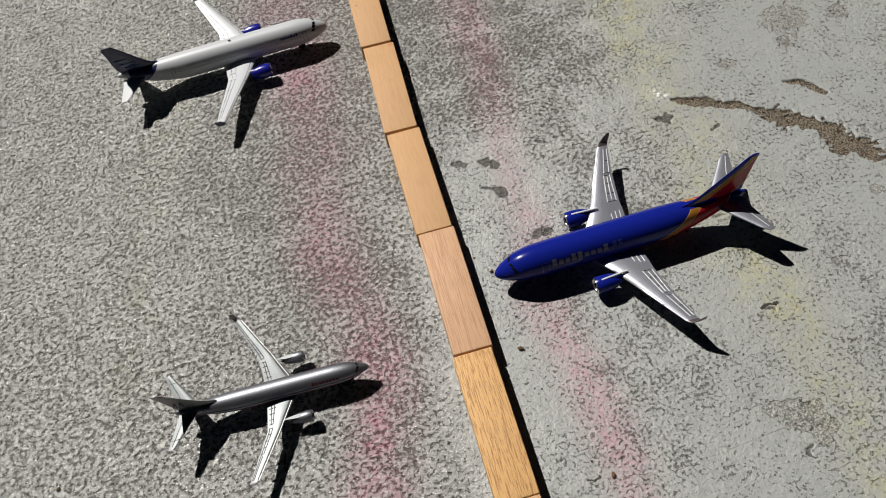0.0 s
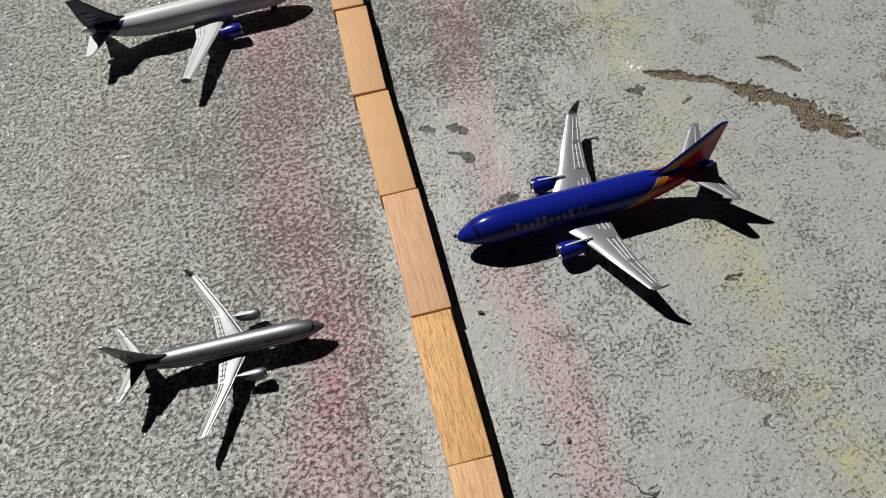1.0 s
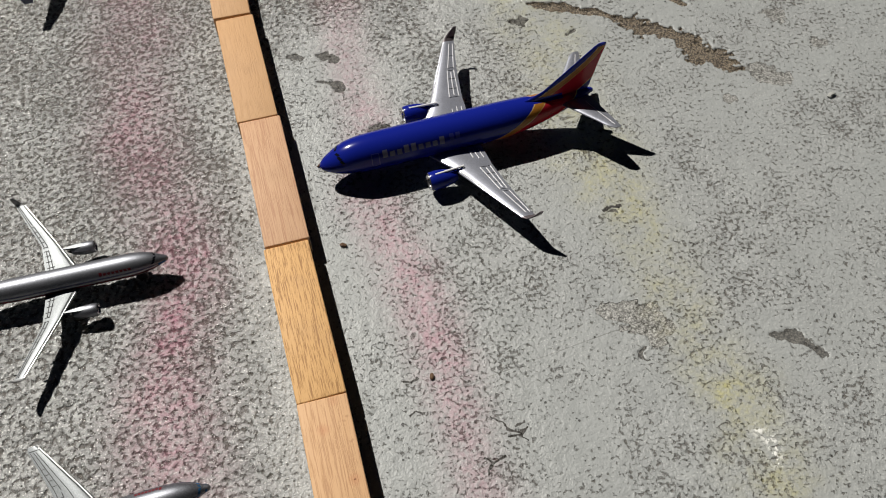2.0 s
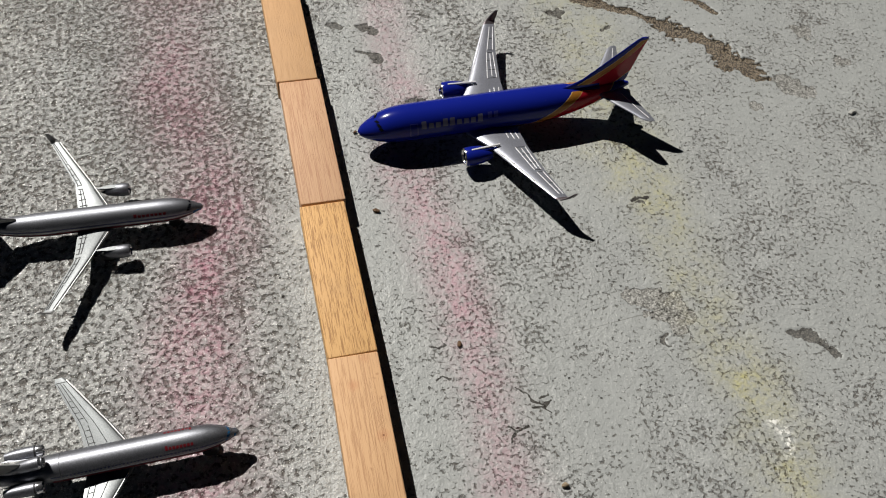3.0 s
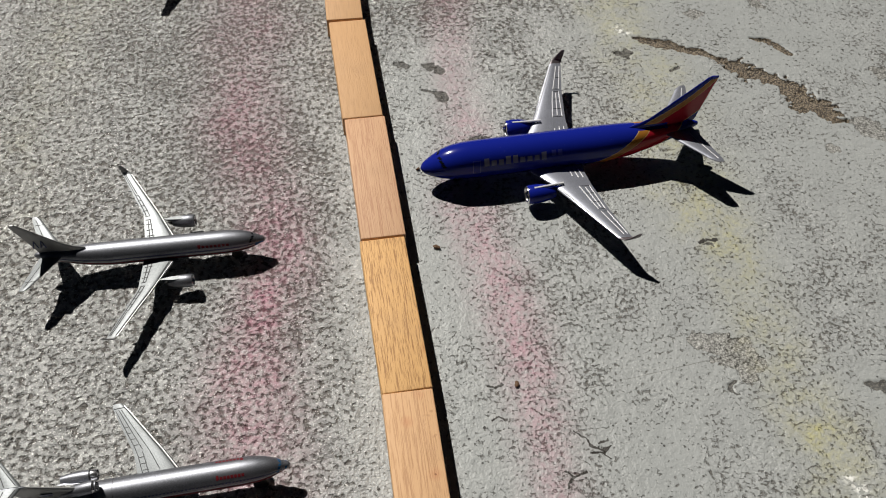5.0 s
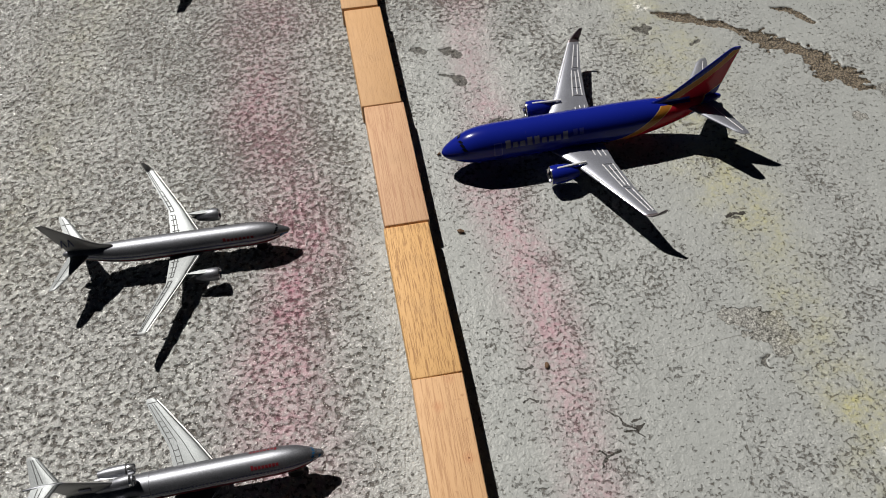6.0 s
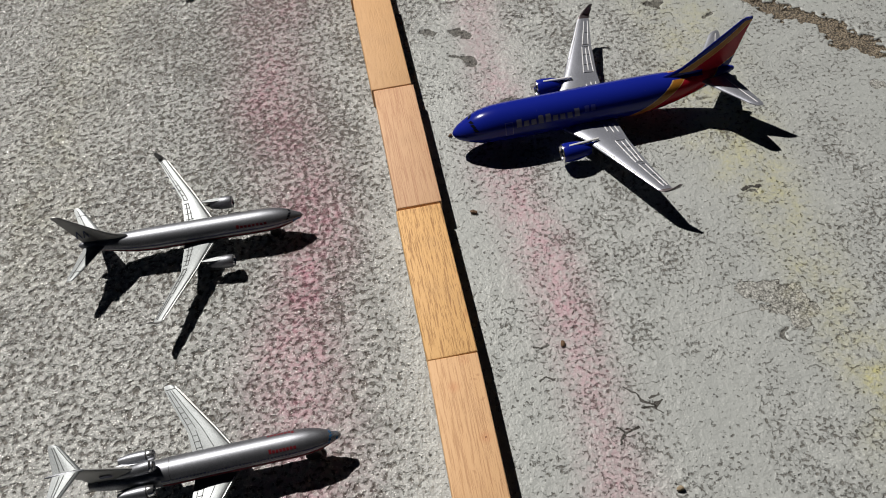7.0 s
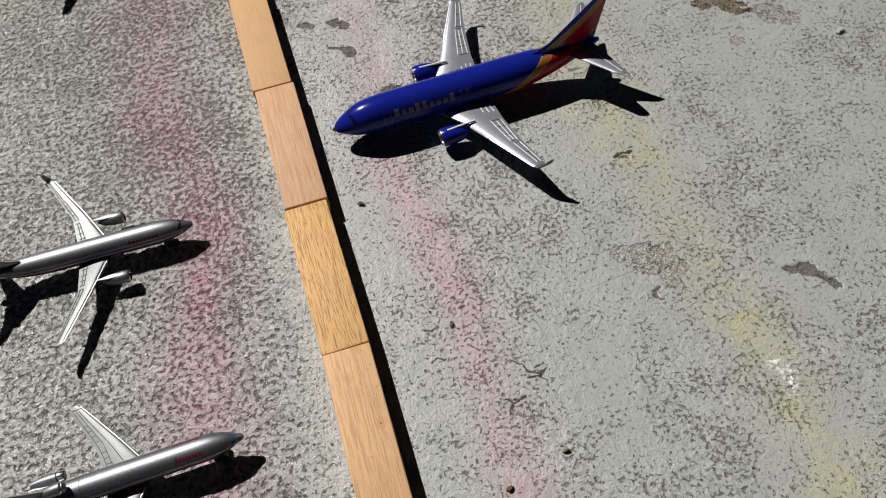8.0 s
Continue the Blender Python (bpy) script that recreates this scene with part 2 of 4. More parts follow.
def livery_tail(name):
    """Deep blue with orange, yellow-edged and red bands that sweep up the rear body into the fin."""
    n = Nodes(name)
    sep = n.add("ShaderNodeSeparateXYZ")
    n.put(sep.inputs[0], n.coords())
    x, z = sep.outputs[0], sep.outputs[2]
    # distance behind a slanting, slightly curved line, in millimetres
    zz = n.math("MULTIPLY", z, 1000.0)
    sweep = n.math("ADD", n.math("MULTIPLY", zz, BAND_LEAN), n.math("MULTIPLY", n.math("MULTIPLY", zz, zz), BAND_BEND))
    s = n.math("SUBTRACT", n.math("MULTIPLY", x, -1000.0), sweep)
    narrow = n.math("SUBTRACT", 1.12, n.math("MULTIPLY", zz, 0.0125))
    s = n.math("DIVIDE", n.math("DIVIDE", n.math("SUBTRACT", s, BAND_START), narrow), 60.0)
    blue, yellow, orange, red = (0.006, 0.013, 0.195), (0.50, 0.34, 0.13), (0.33, 0.135, 0.012), (0.34, 0.011, 0.012)
    bands = n.ramp(s, [(0.0, blue), (0.001, yellow), (0.012, orange), (0.110, yellow), (0.121, red), (0.42, yellow), (0.432, blue)], "CONSTANT")
    # the very tip of the fin is blue again
    bands = n.mix(n.math("GREATER_THAN", zz, 46.3), bands, blue)
    # and so is the ridge that runs up the back into it
    ridge = n.math("LESS_THAN", n.math("ABSOLUTE", sep.outputs[1]), 0.0026)
    ridge = n.math("MULTIPLY", ridge, n.math("MULTIPLY", n.math("GREATER_THAN", zz, 16.0), n.math("LESS_THAN", zz, 22.6)))
    bands = n.mix(n.math("MULTIPLY", ridge, n.math("GREATER_THAN", x, -0.118)), bands, blue)
    at = n.coords()
    dust = n.ramp(n.noise(at, 620, 3, 0.6), [(0.69, 0.0), (0.77, 1.0)])
    c = n.mix(n.math("MULTIPLY", dust, 0.08), bands, (0.42, 0.40, 0.37))
    c = n.mix(n.math("MULTIPLY", n.noise(at, 60, 3), 0.2), c, tuple(v * 0.6 for v in blue))
    return n.done(c, 0.19, 0.0, n.bump(n.noise(at, 1400, 2), 0.1, 0.00006), 0.1, 0.22)


BAND_LEAN, BAND_BEND, BAND_START = 2.2, -0.0155, 64.2

# hair cracks: (x, y, half width) in millimetres
HAIRS = [[(151, -16.2, 0.5), (155, -15.3, 0.75), (161, -16.0, 0.45)], [(62, -119, 0.35), (65, -115, 0.5), (71, -114, 0.35)], [(65, -115, 0.45), (63, -112, 0.3)], [(42, -72, 0.35), (44, -74, 0.45), (48, -72, 0.3)], [(75, -103, 0.3), (79, -106, 0.4), (82, -105, 0.3)], [(70, -97, 0.25), (74, -100, 0.4), (76, -104, 0.25)], [(74, -106.5, 0.25), (79, -107, 0.45), (83, -104.5, 0.3)], [(78, -103, 0.3), (82.5, -102, 0.3)], [(79, -107, 0.3), (81, -110, 0.25)], [(40, -87, 0.25), (43, -86, 0.35), (46, -88, 0.25)]]
# straight fine scratches in the concrete: start, end, half width, in millimetres
SCRATCHES = [(-36, -92, 6, -74, 0.34), (-60, -92, -4, -92, 0.30), (52, -82, 148, -74, 0.28), (-60, -64, -16, -56, 0.26)]
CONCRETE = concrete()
WOODS = [
    wood("pale_wood", (0.575, 0.345, 0.175), (0.50, 0.285, 0.130), (0.25, 0.12, 0.05), 0.18, 0.03),
    wood("open_pored_wood", (0.66, 0.395, 0.165), (0.56, 0.315, 0.122), (0.23, 0.105, 0.035), 0.72, 0.05),
    wood("pinkish_wood", (0.59, 0.37, 0.225), (0.50, 0.285, 0.155), (0.34, 0.155, 0.085), 0.55, 0.022),
    wood("light_striped_wood", (0.60, 0.375, 0.205), (0.52, 0.30, 0.145), (0.30, 0.145, 0.065), 0.55, 0.028),
]
BLUE = paint("deep_blue_gloss", (0.006, 0.013, 0.195), 0.19, 0.0, 0.1, 0.05, 0.0, 0.22)
TAIL_BANDS = livery_tail("banded_tail_gloss")
WING_SILVER = paint("silver_wing_paint", (0.34, 0.35, 0.40), 0.38, 0.75, 0.0, 0.10, 0.4)
RIDGE_SILVER = paint("rubbed_silver_edge", (0.72, 0.72, 0.73), 0.34, 0.35, 0.0, 0.05)
BARE_SILVER = paint("brushed_silver_body", (0.185, 0.19, 0.21), 0.47, 0.92, 0.0, 0.25, 0.6)
PALE_WING = paint("pale_silver_wing", (0.118, 0.126, 0.130), 0.44, 0.45, 0.0, 0.12, 0.5)
GREY_FIN = paint("grey_fin_paint", (0.27, 0.27, 0.27), 0.42, 0.35, 0.0, 0.14)
# silver winglet: its shade and ground reflection painted in as a darker colour
SHADED_WINGLET = paint("shade_painted_winglet", (0.11, 0.092, 0.098), 0.42, 0.4, 0.0, 0.14)
DARK_LINE = paint("dark_panel_wash", (0.02, 0.02, 0.022), 0.6, 0.0, 0.0, 0.05)
WHITE = paint("white_enamel", (0.50, 0.515, 0.54), 0.38, 0.0, 0.1, 0.12)
NAVY = paint("navy_tail_enamel", (0.008, 0.012, 0.065), 0.30, 0.0, 0.4, 0.06)
NAVY_MARK = paint("muted_blue_print", (0.03, 0.05, 0.16), 0.35, 0.0, 0.3, 0.06)
ENGINE_BLUE = paint("blue_engine_enamel", (0.010, 0.014, 0.24), 0.26, 0.0, 0.5, 0.05)
GLASS = paint("black_glass_print", (0.006, 0.007, 0.010), 0.14, 0.0, 0.5, 0.03)
SKY_GLASS = paint("blue_window_print", (0.03, 0.12, 0.26), 0.18, 0.2, 0.5, 0.05)
RUBBER = paint("black_plastic", (0.012, 0.012, 0.013), 0.55, 0.0, 0.0, 0.1)
CHROME = paint("chrome_ring", (0.72, 0.72, 0.74), 0.16, 0.95, 0.0, 0.04)
RED_PRINT = paint("red_print", (0.15, 0.010, 0.016), 0.35, 0.0, 0.0, 0.08)
BLUE_PRINT = paint("blue_print", (0.010, 0.018, 0.09), 0.35, 0.0, 0.0, 0.05)
GREY_PRINT = paint("silver_grey_print", (0.14, 0.14, 0.21), 0.4, 0.0, 0.0, 0.1)
DULL_PRINT = paint("dull_blue_print", (0.03, 0.035, 0.22), 0.3, 0.0, 0.3, 0.05)
WINDOW_PRINT = paint("grey_window_print", (0.12, 0.13, 0.15), 0.4, 0.0, 0.0, 0.1)
BROWN_LEAF = paint("dried_brown_leaf", (0.11, 0.06, 0.03), 0.8, 0.0, 0.0, 0.3)
GREY_STONE = paint("grey_cement_skin", (0.33, 0.33, 0.31), 0.7, 0.0, 0.0, 0.25)
PALE_STONE = paint("brown_stone", (0.26, 0.20, 0.13), 0.7, 0.0, 0.0, 0.3)


# ---- building blocks ----
MM = 0.001


def mesh_object(name, bm, material, sharp=35):
    data = bpy.data.meshes.new(name)
    bmesh.ops.recalc_face_normals(bm, faces=bm.faces)
    bm.to_mesh(data)
    bm.free()
    data.materials.append(material)
    data.polygons.foreach_set("use_smooth", [True] * len(data.polygons))
    data.set_sharp_from_angle(angle=radians(sharp))
    return new(name, data)


def part(name, bm, material, parent, label="", sharp=35):
    ob = mesh_object(name, bm, material, sharp)
    ob.parent = parent
    return tagged(ob, label)


def loft(rings, caps=(True, True)):
    """A skin over closed rings of equally many points, in millimetres."""
    bm = bmesh.new()
    rows = [[bm.verts.new(Vector(p) * MM) for p in ring] for ring in rings]
    k = len(rows[0])
    for a, b in zip(rows, rows[1:]):
        for i in range(k):
            bm.faces.new((a[i], a[(i + 1) % k], b[(i + 1) % k], b[i]))
    for row, cap in ((rows[0], caps[0]), (rows[-1], caps[1])):
        if cap:
            bm.faces.new(row)
    return bm


def joined(*parts):
    """Several bmeshes as one."""
    out = bmesh.new()
    for b in parts:
        spare = bpy.data.meshes.new("spare")
        b.to_mesh(spare)
        b.free()
        out.from_mesh(spare)
        bpy.data.meshes.remove(spare)
    return out


def glide(xs, ys, x):
    """Monotone cubic through the points."""
    xs, ys = np.array(xs, float), np.array(ys, float)
    h, d = np.diff(xs), np.diff(ys) / np.diff(xs)
    m = np.zeros(len(xs))
    m[0], m[-1] = d[0], d[-1]
    for i in range(1, len(xs) - 1):
        if d[i - 1] * d[i] > 0:
            w1, w2 = 2 * h[i] + h[i - 1], h[i] + 2 * h[i - 1]
            m[i] = (w1 + w2) / (w1 / d[i - 1] + w2 / d[i])
    i = int(np.clip(np.searchsorted(xs, x) - 1, 0, len(xs) - 2))
    t = (min(max(x, xs[0]), xs[-1]) - xs[i]) / h[i]
    return float((1 + 2 * t) * (1 - t) ** 2 * ys[i] + t * (1 - t) ** 2 * h[i] * m[i] + t * t * (3 - 2 * t) * ys[i + 1] + t * t * (t - 1) * h[i] * m[i + 1])


class Body:
    """A fuselage from stations (distance behind the nose, centre height, half width, half height)."""

    def __init__(self, stations):
        self.s = [list(c) for c in zip(*stations)]

    def at(self, d):
        return [glide(self.s[0], self.s[k], d) for k in (1, 2, 3)]

    def point(self, d, turn, off=0.0):
        """turn: degrees from the top towards the left side."""
        zc, ry, rz = self.at(d)
        a = radians(turn)
        return (-d, (ry + off) * math.sin(a), zc + (rz + off) * math.cos(a))

    def skin(self, d0=None, d1=None, rings=54, k=40):
        d0, d1 = self.s[0][0] if d0 is None else d0, self.s[0][-1] if d1 is None else d1
        out = []
        for i in range(rings + 1):
            t = i / rings
            t = t * t * (3 - 2 * t) * 0.75 + t * 0.25 if d0 == 0 else t
            d = d0 + (d1 - d0) * t
            out.append([self.point(d, 360 * j / k) for j in range(k)])
        return loft(out)

    def patch(self, d0, d1, turn0, turn1, off=0.05, lean=0.0, nd=6, na=4):
        """Print on the skin: a curved panel of its own slight thickness. lean shifts its lower edge back."""
        bm = bmesh.new()
        top = [[bm.verts.new(Vector(self.point(d0 + (d1 - d0) * i / nd + lean * j / na, turn0 + (turn1 - turn0) * j / na, off)) * MM) for j in range(na + 1)] for i in range(nd + 1)]
        for i in range(nd):
            for j in range(na):
                bm.faces.new((top[i][j], top[i + 1][j], top[i + 1][j + 1], top[i][j + 1]))
        return bm


CHORD = [(1.0, 0.05), (0.85, 0.30), (0.65, 0.65), (0.42, 0.95), (0.22, 1.0), (0.09, 0.75), (0.02, 0.38), (0.0, 0.0)]


def foil(sections, caps=(True, True)):
    """A wing-like skin. sections: leading edge, chord, direction of its upper side, half thickness."""
    rings = []
    for le, chord, up, thick in sections:
        le, up = Vector(le), Vector(up).normalized()
        ring = [le + Vector((-chord * c, 0, 0)) + up * thick * t for c, t in CHORD]
        ring += [le + Vector((-chord * c, 0, 0)) - up * thick * t * 0.7 for c, t in reversed(CHORD[:-1])]
        rings.append(ring)
    return loft(rings, caps)


def bar(a, b, width, height, up=(0, 0, 1)):
    """A thin raised line with bevelled flanks from a to b, in millimetres."""
    a, b, up = Vector(a), Vector(b), Vector(up)
    side = (b - a).cross(up).normalized()
    prof = [(-0.5, -0.5), (-0.5, 0.3), (-0.25, 0.5), (0.25, 0.5), (0.5, 0.3), (0.5, -0.5)]
    return loft([[p + side * width * u + up * height * v for u, v in prof] for p in (a, b)])


def turned(profile, centre, k=28, axis="x", caps=(False, False)):
    """A lathe shape: profile of (along, radius) round an axis through centre."""
    cx, cy, cz = centre
    rings = []
    for s, r in profile:
        ring = []
        for j in range(k):
            c, n = r * math.cos(2 * math.pi * j / k), r * math.sin(2 * math.pi * j / k)
            ring.append((cx + s, cy + c, cz + n) if axis == "x" else (cx + c, cy + s, cz + n))
        rings.append(ring)
    return loft(rings, caps)


class Wing:
    """One wing of a pair, from rows (span, distance of the leading edge behind the nose, chord, height, half thickness)."""

    def __init__(self, rows, side):
        self.rows, self.side = rows, side

    def at(self, y):
        ys = [r[0] for r in self.rows]
        return [float(np.interp(y, ys, [r[k] for r in self.rows])) for k in (1, 2, 3, 4)]

    def skin(self):
        ys = sorted({r[0] for r in self.rows} | set(np.linspace(self.rows[0][0], self.rows[-1][0], 9)))
        out = []
        for y in ys:
            d, chord, z, thick = self.at(y)
            out.append(((-d, self.side * y, z), chord, (0, 0, 1), thick))
        return foil(out)

    def top(self, y, c, off=0.0):
        d, chord, z, thick = self.at(y)
        return (-d - chord * c, self.side * y, z + off + thick * float(np.interp(c, [p[0] for p in reversed(CHORD)], [p[1] for p in reversed(CHORD)])))

    def line(self, y0, c0, y1, c1, width=0.45, height=0.35):
        steps = max(1, int(abs(y1 - y0) / 3 + abs(c1 - c0) / 0.12))
        pts = [Vector(self.top(y0 + (y1 - y0) * i / steps, c0 + (c1 - c0) * i / steps)) for i in range(steps + 1)]
        side = (pts[-1] - pts[0]).cross(Vector((0, 0, 1))).normalized()
        prof = [(-0.5, -0.5), (-0.5, 0.25), (-0.25, 0.5), (0.25, 0.5), (0.5, 0.25), (0.5, -0.5)]
        return loft([[p + side * width * u + Vector((0, 0, height * v)) for u, v in prof] for p in pts])


def lettering(body, d0, d1, turn0, turn1, tall, off=0.06):
    """A word as a row of plain bars, one for each letter, tall ones and low ones."""
    step = (d1 - d0) / len(tall)
    out = []
    for i, t in enumerate(tall):
        lo = turn1
        hi = turn1 + (turn0 - turn1) * (1.0 if t else 0.68)
        out.append(body.patch(d0 + step * (i + 0.10), d0 + step * (i + 0.80), hi, lo, off, 0.0, 2, 3))
    return joined(*out)


def engine(plane, xf, y, z, r, length, skin, ring, fan_mat, side):
    """A turbofan: nacelle, polished lip, fan with its spinner, exhaust."""
    c = (xf, side * y, z)
    nacelle = part("engine", turned([(-0.4, r * 0.97), (-0.08 * length, r * 1.05), (-0.3 * length, r * 1.1), (-0.55 * length, r * 1.04), (-0.8 * length, r * 0.86), (-length, r * 0.64), (-length, r * 0.5), (-0.8 * length, r * 0.5)], c), skin, plane)
    part("intake_lip", turned([(-0.9, r * 0.80), (-0.3, r * 0.84), (0.0, r * 0.90), (-0.05, r * 0.96), (-0.45, r * 1.0), (-0.5, r * 0.94)], c), ring, nacelle, "polished intake ring")
    blades = []
    for j in range(14):
        a0, a1 = 2 * math.pi * j / 14, 2 * math.pi * (j + 0.72) / 14
        bm = bmesh.new()
        pts = [(-1.2, 0.2 * r, a0), (-1.2, 0.86 * r, a0), (-1.7, 0.86 * r, a1), (-1.7, 0.2 * r, a1)]
        f = [bm.verts.new(Vector((xf + s, side * y + q * math.cos(a), z + q * math.sin(a))) * MM) for s, q, a in pts]
        bk = [bm.verts.new(v.co + Vector((-0.2 * MM, 0, 0))) for v in f]
        bm.faces.new(f), bm.faces.new(bk[::-1])
        for i in range(4):
            bm.faces.new((f[i], f[(i + 1) % 4], bk[(i + 1) % 4], bk[i]))
        blades.append(bm)
    part("fan", joined(*blades), fan_mat, nacelle, "dark fan blades")
    part("fan_backing", turned([(-2.0, 0.01), (-2.0, r * 0.9), (-2.4, r * 0.9)], c), RUBBER, nacelle)
    part("spinner", turned([(-0.5, 0.02), (-0.7, 0.12 * r), (-1.2, 0.22 * r), (-1.9, 0.26 * r)], c), ring, nacelle)
    part("exhaust", turned([(-0.9 * length, r * 0.42), (-1.06 * length, r * 0.36), (-1.22 * length, 0.08)], c), RUBBER, nacelle)
    return nacelle


def wheels(plane, name, d, y, top, r, width, gap, mat):
    """A leg with a pair of wheels on one axle."""
    leg = part(name, loft([[(-d + 0.8 * math.cos(a), y + 0.8 * math.sin(a), zz) for a in np.linspace(0, 2 * math.pi, 10, endpoint=False)] for zz in (r, top)]), mat, plane)
    for s in (1, -1):
        part("wheel", turned([(-width / 2, 0.3 * r), (-width / 2, 0.86 * r), (-0.3 * width, r), (0.3 * width, r), (width / 2, 0.86 * r), (width / 2, 0.3 * r)], (-d, y + s * gap, r + 0.02), 20, "y", (True, True)), RUBBER, leg)
    return leg


# ---- ground ----
def strip(px, py, line):
    """Nearest distance of each point to a polyline of (x, y, half width) in millimetres, in half widths."""
    best = np.full(px.shape, 99.0)
    for (ax, ay, ar), (bx, by, br) in zip(line, line[1:]):
        dx, dy = bx - ax, by - ay
        t = np.clip(((px - ax) * dx + (py - ay) * dy) / (dx * dx + dy * dy + 1e-9), 0, 1)
        best = np.minimum(best, np.hypot(px - ax - t * dx, py - ay - t * dy) / (ar + (br - ar) * t))
    return best


def lattice(px, py, size, seed):
    """Smooth value noise with cells of the given size, 0 to 1."""
    rng = np.random.RandomState(seed)
    table = rng.rand(257, 257)
    u, v = px / size + 1000, py / size + 1000
    i, j = np.floor(u).astype(int), np.floor(v).astype(int)
    fu, fv = u - i, v - j
    fu, fv = fu * fu * (3 - 2 * fu), fv * fv * (3 - 2 * fv)
    i, j = i % 256, j % 256
    return (table[i, j] * (1 - fu) + table[i + 1, j] * fu) * (1 - fv) + (table[i, j + 1] * (1 - fu) + table[i + 1, j + 1] * fu) * fv


CRACK = [(167, 128, 1.0), (174, 123, 2.8), (184, 119, 3.4), (192, 113, 3.0), (201, 110, 2.6), (206, 105, 1.8), (211, 101, 4.0),
         (216, 95, 7.0), (225, 88, 5.2), (233, 82, 4.6), (236, 75, 6.0), (240, 67, 7.2), (246, 60, 8.0), (250, 53, 6.0), (251, 49, 2.0)]
CLEFT = [(232, 118, 1.0), (241, 114, 2.6), (245, 109, 2.2), (249, 102, 1.5)]
SCALE = [(193, -96, 0.8), (197, -97.5, 2.6), (202, -99, 2.4), (205, -103, 1.5), (207, -106, 0.9), (209, -108.5, 1.9), (211, -111, 0.7)]
HOOK = [(141, -86, 0.5), (138.4, -87.4, 0.8), (137.6, -89.6, 0.9), (139, -91.6, 0.6), (141, -92, 0.3)]
CHIPS = [[(154, -17.0, 0.5), (157, -17.2, 0.7), (158, -19, 0.3)], [(154, 116, 1.6), (158, 115, 3.2), (161, 116, 1.5)], [(33, 125, 1.0), (36, 124, 2.0), (39, 122, 1.5)], [(47, 122, 0.6), (52, 120, 2.8), (57, 116, 2.4)],
         [(44, 103, 0.6), (48, 101, 1.5), (54, 95, 2.8)], [(62, 62, 2.2), (66, 63, 3.4), (71, 62, 1.6)], [(83, 125, 0.8), (87, 123, 1.2)], [(179, 98, 1.2), (183, 100, 1.6)]]
WORN = [(133, -66, 5.5), (140, -70, 8.5), (144, -74, 7.5), (150, -72, 6.0), (152, -79, 5.5), (147, -85, 4.0), (265, 42, 8.0), (271, 36, 6.0), (240, 30, 4.0), (293, 80, 6.0), (303, 53, 6.0), (248, 147, 6.0), (258, 166, 14.0), (208, 142, 6.0), (289, 161, 7.0)]
PINK = [[(-44, 320, 22), (-41, 227, 20), (-42, 171, 20), (-50, 90, 20), (-38, 31, 16), (-34, 0, 14), (-48, -32, 16), (-52, -75, 18), (-58, -140, 18)],
        [(73, 280, 16), (71, 194, 14), (66, 145, 10), (63, 100, 10), (60, 60, 12), (53, 20, 13), (58, -16, 12), (60, -60, 11), (58, -110, 10), (56, -170, 12)]]
YELLOW = [[(176, 230, 22), (165, 170, 20), (162, 140, 16), (165, 80, 18), (160, 20, 18), (166, -30, 14), (162, -66, 12), (167, -116, 14), (168, -200, 18)],
          [(-140, 300, 26), (-128, 215, 24), (-145, 160, 22), (-155, 90, 20), (-160, 20, 16)]]
LIME = [[(161, 135, 3.5), (165, 131, 2)], [(168, -132, 2.2), (171, -138, 2.4), (169, -146, 2.2)]]


def turned_lattice(px, py, size, seed, degrees):
    c, n = math.cos(radians(degrees)), math.sin(radians(degrees))
    return lattice(px * c - py * n, px * n + py * c, size, seed)


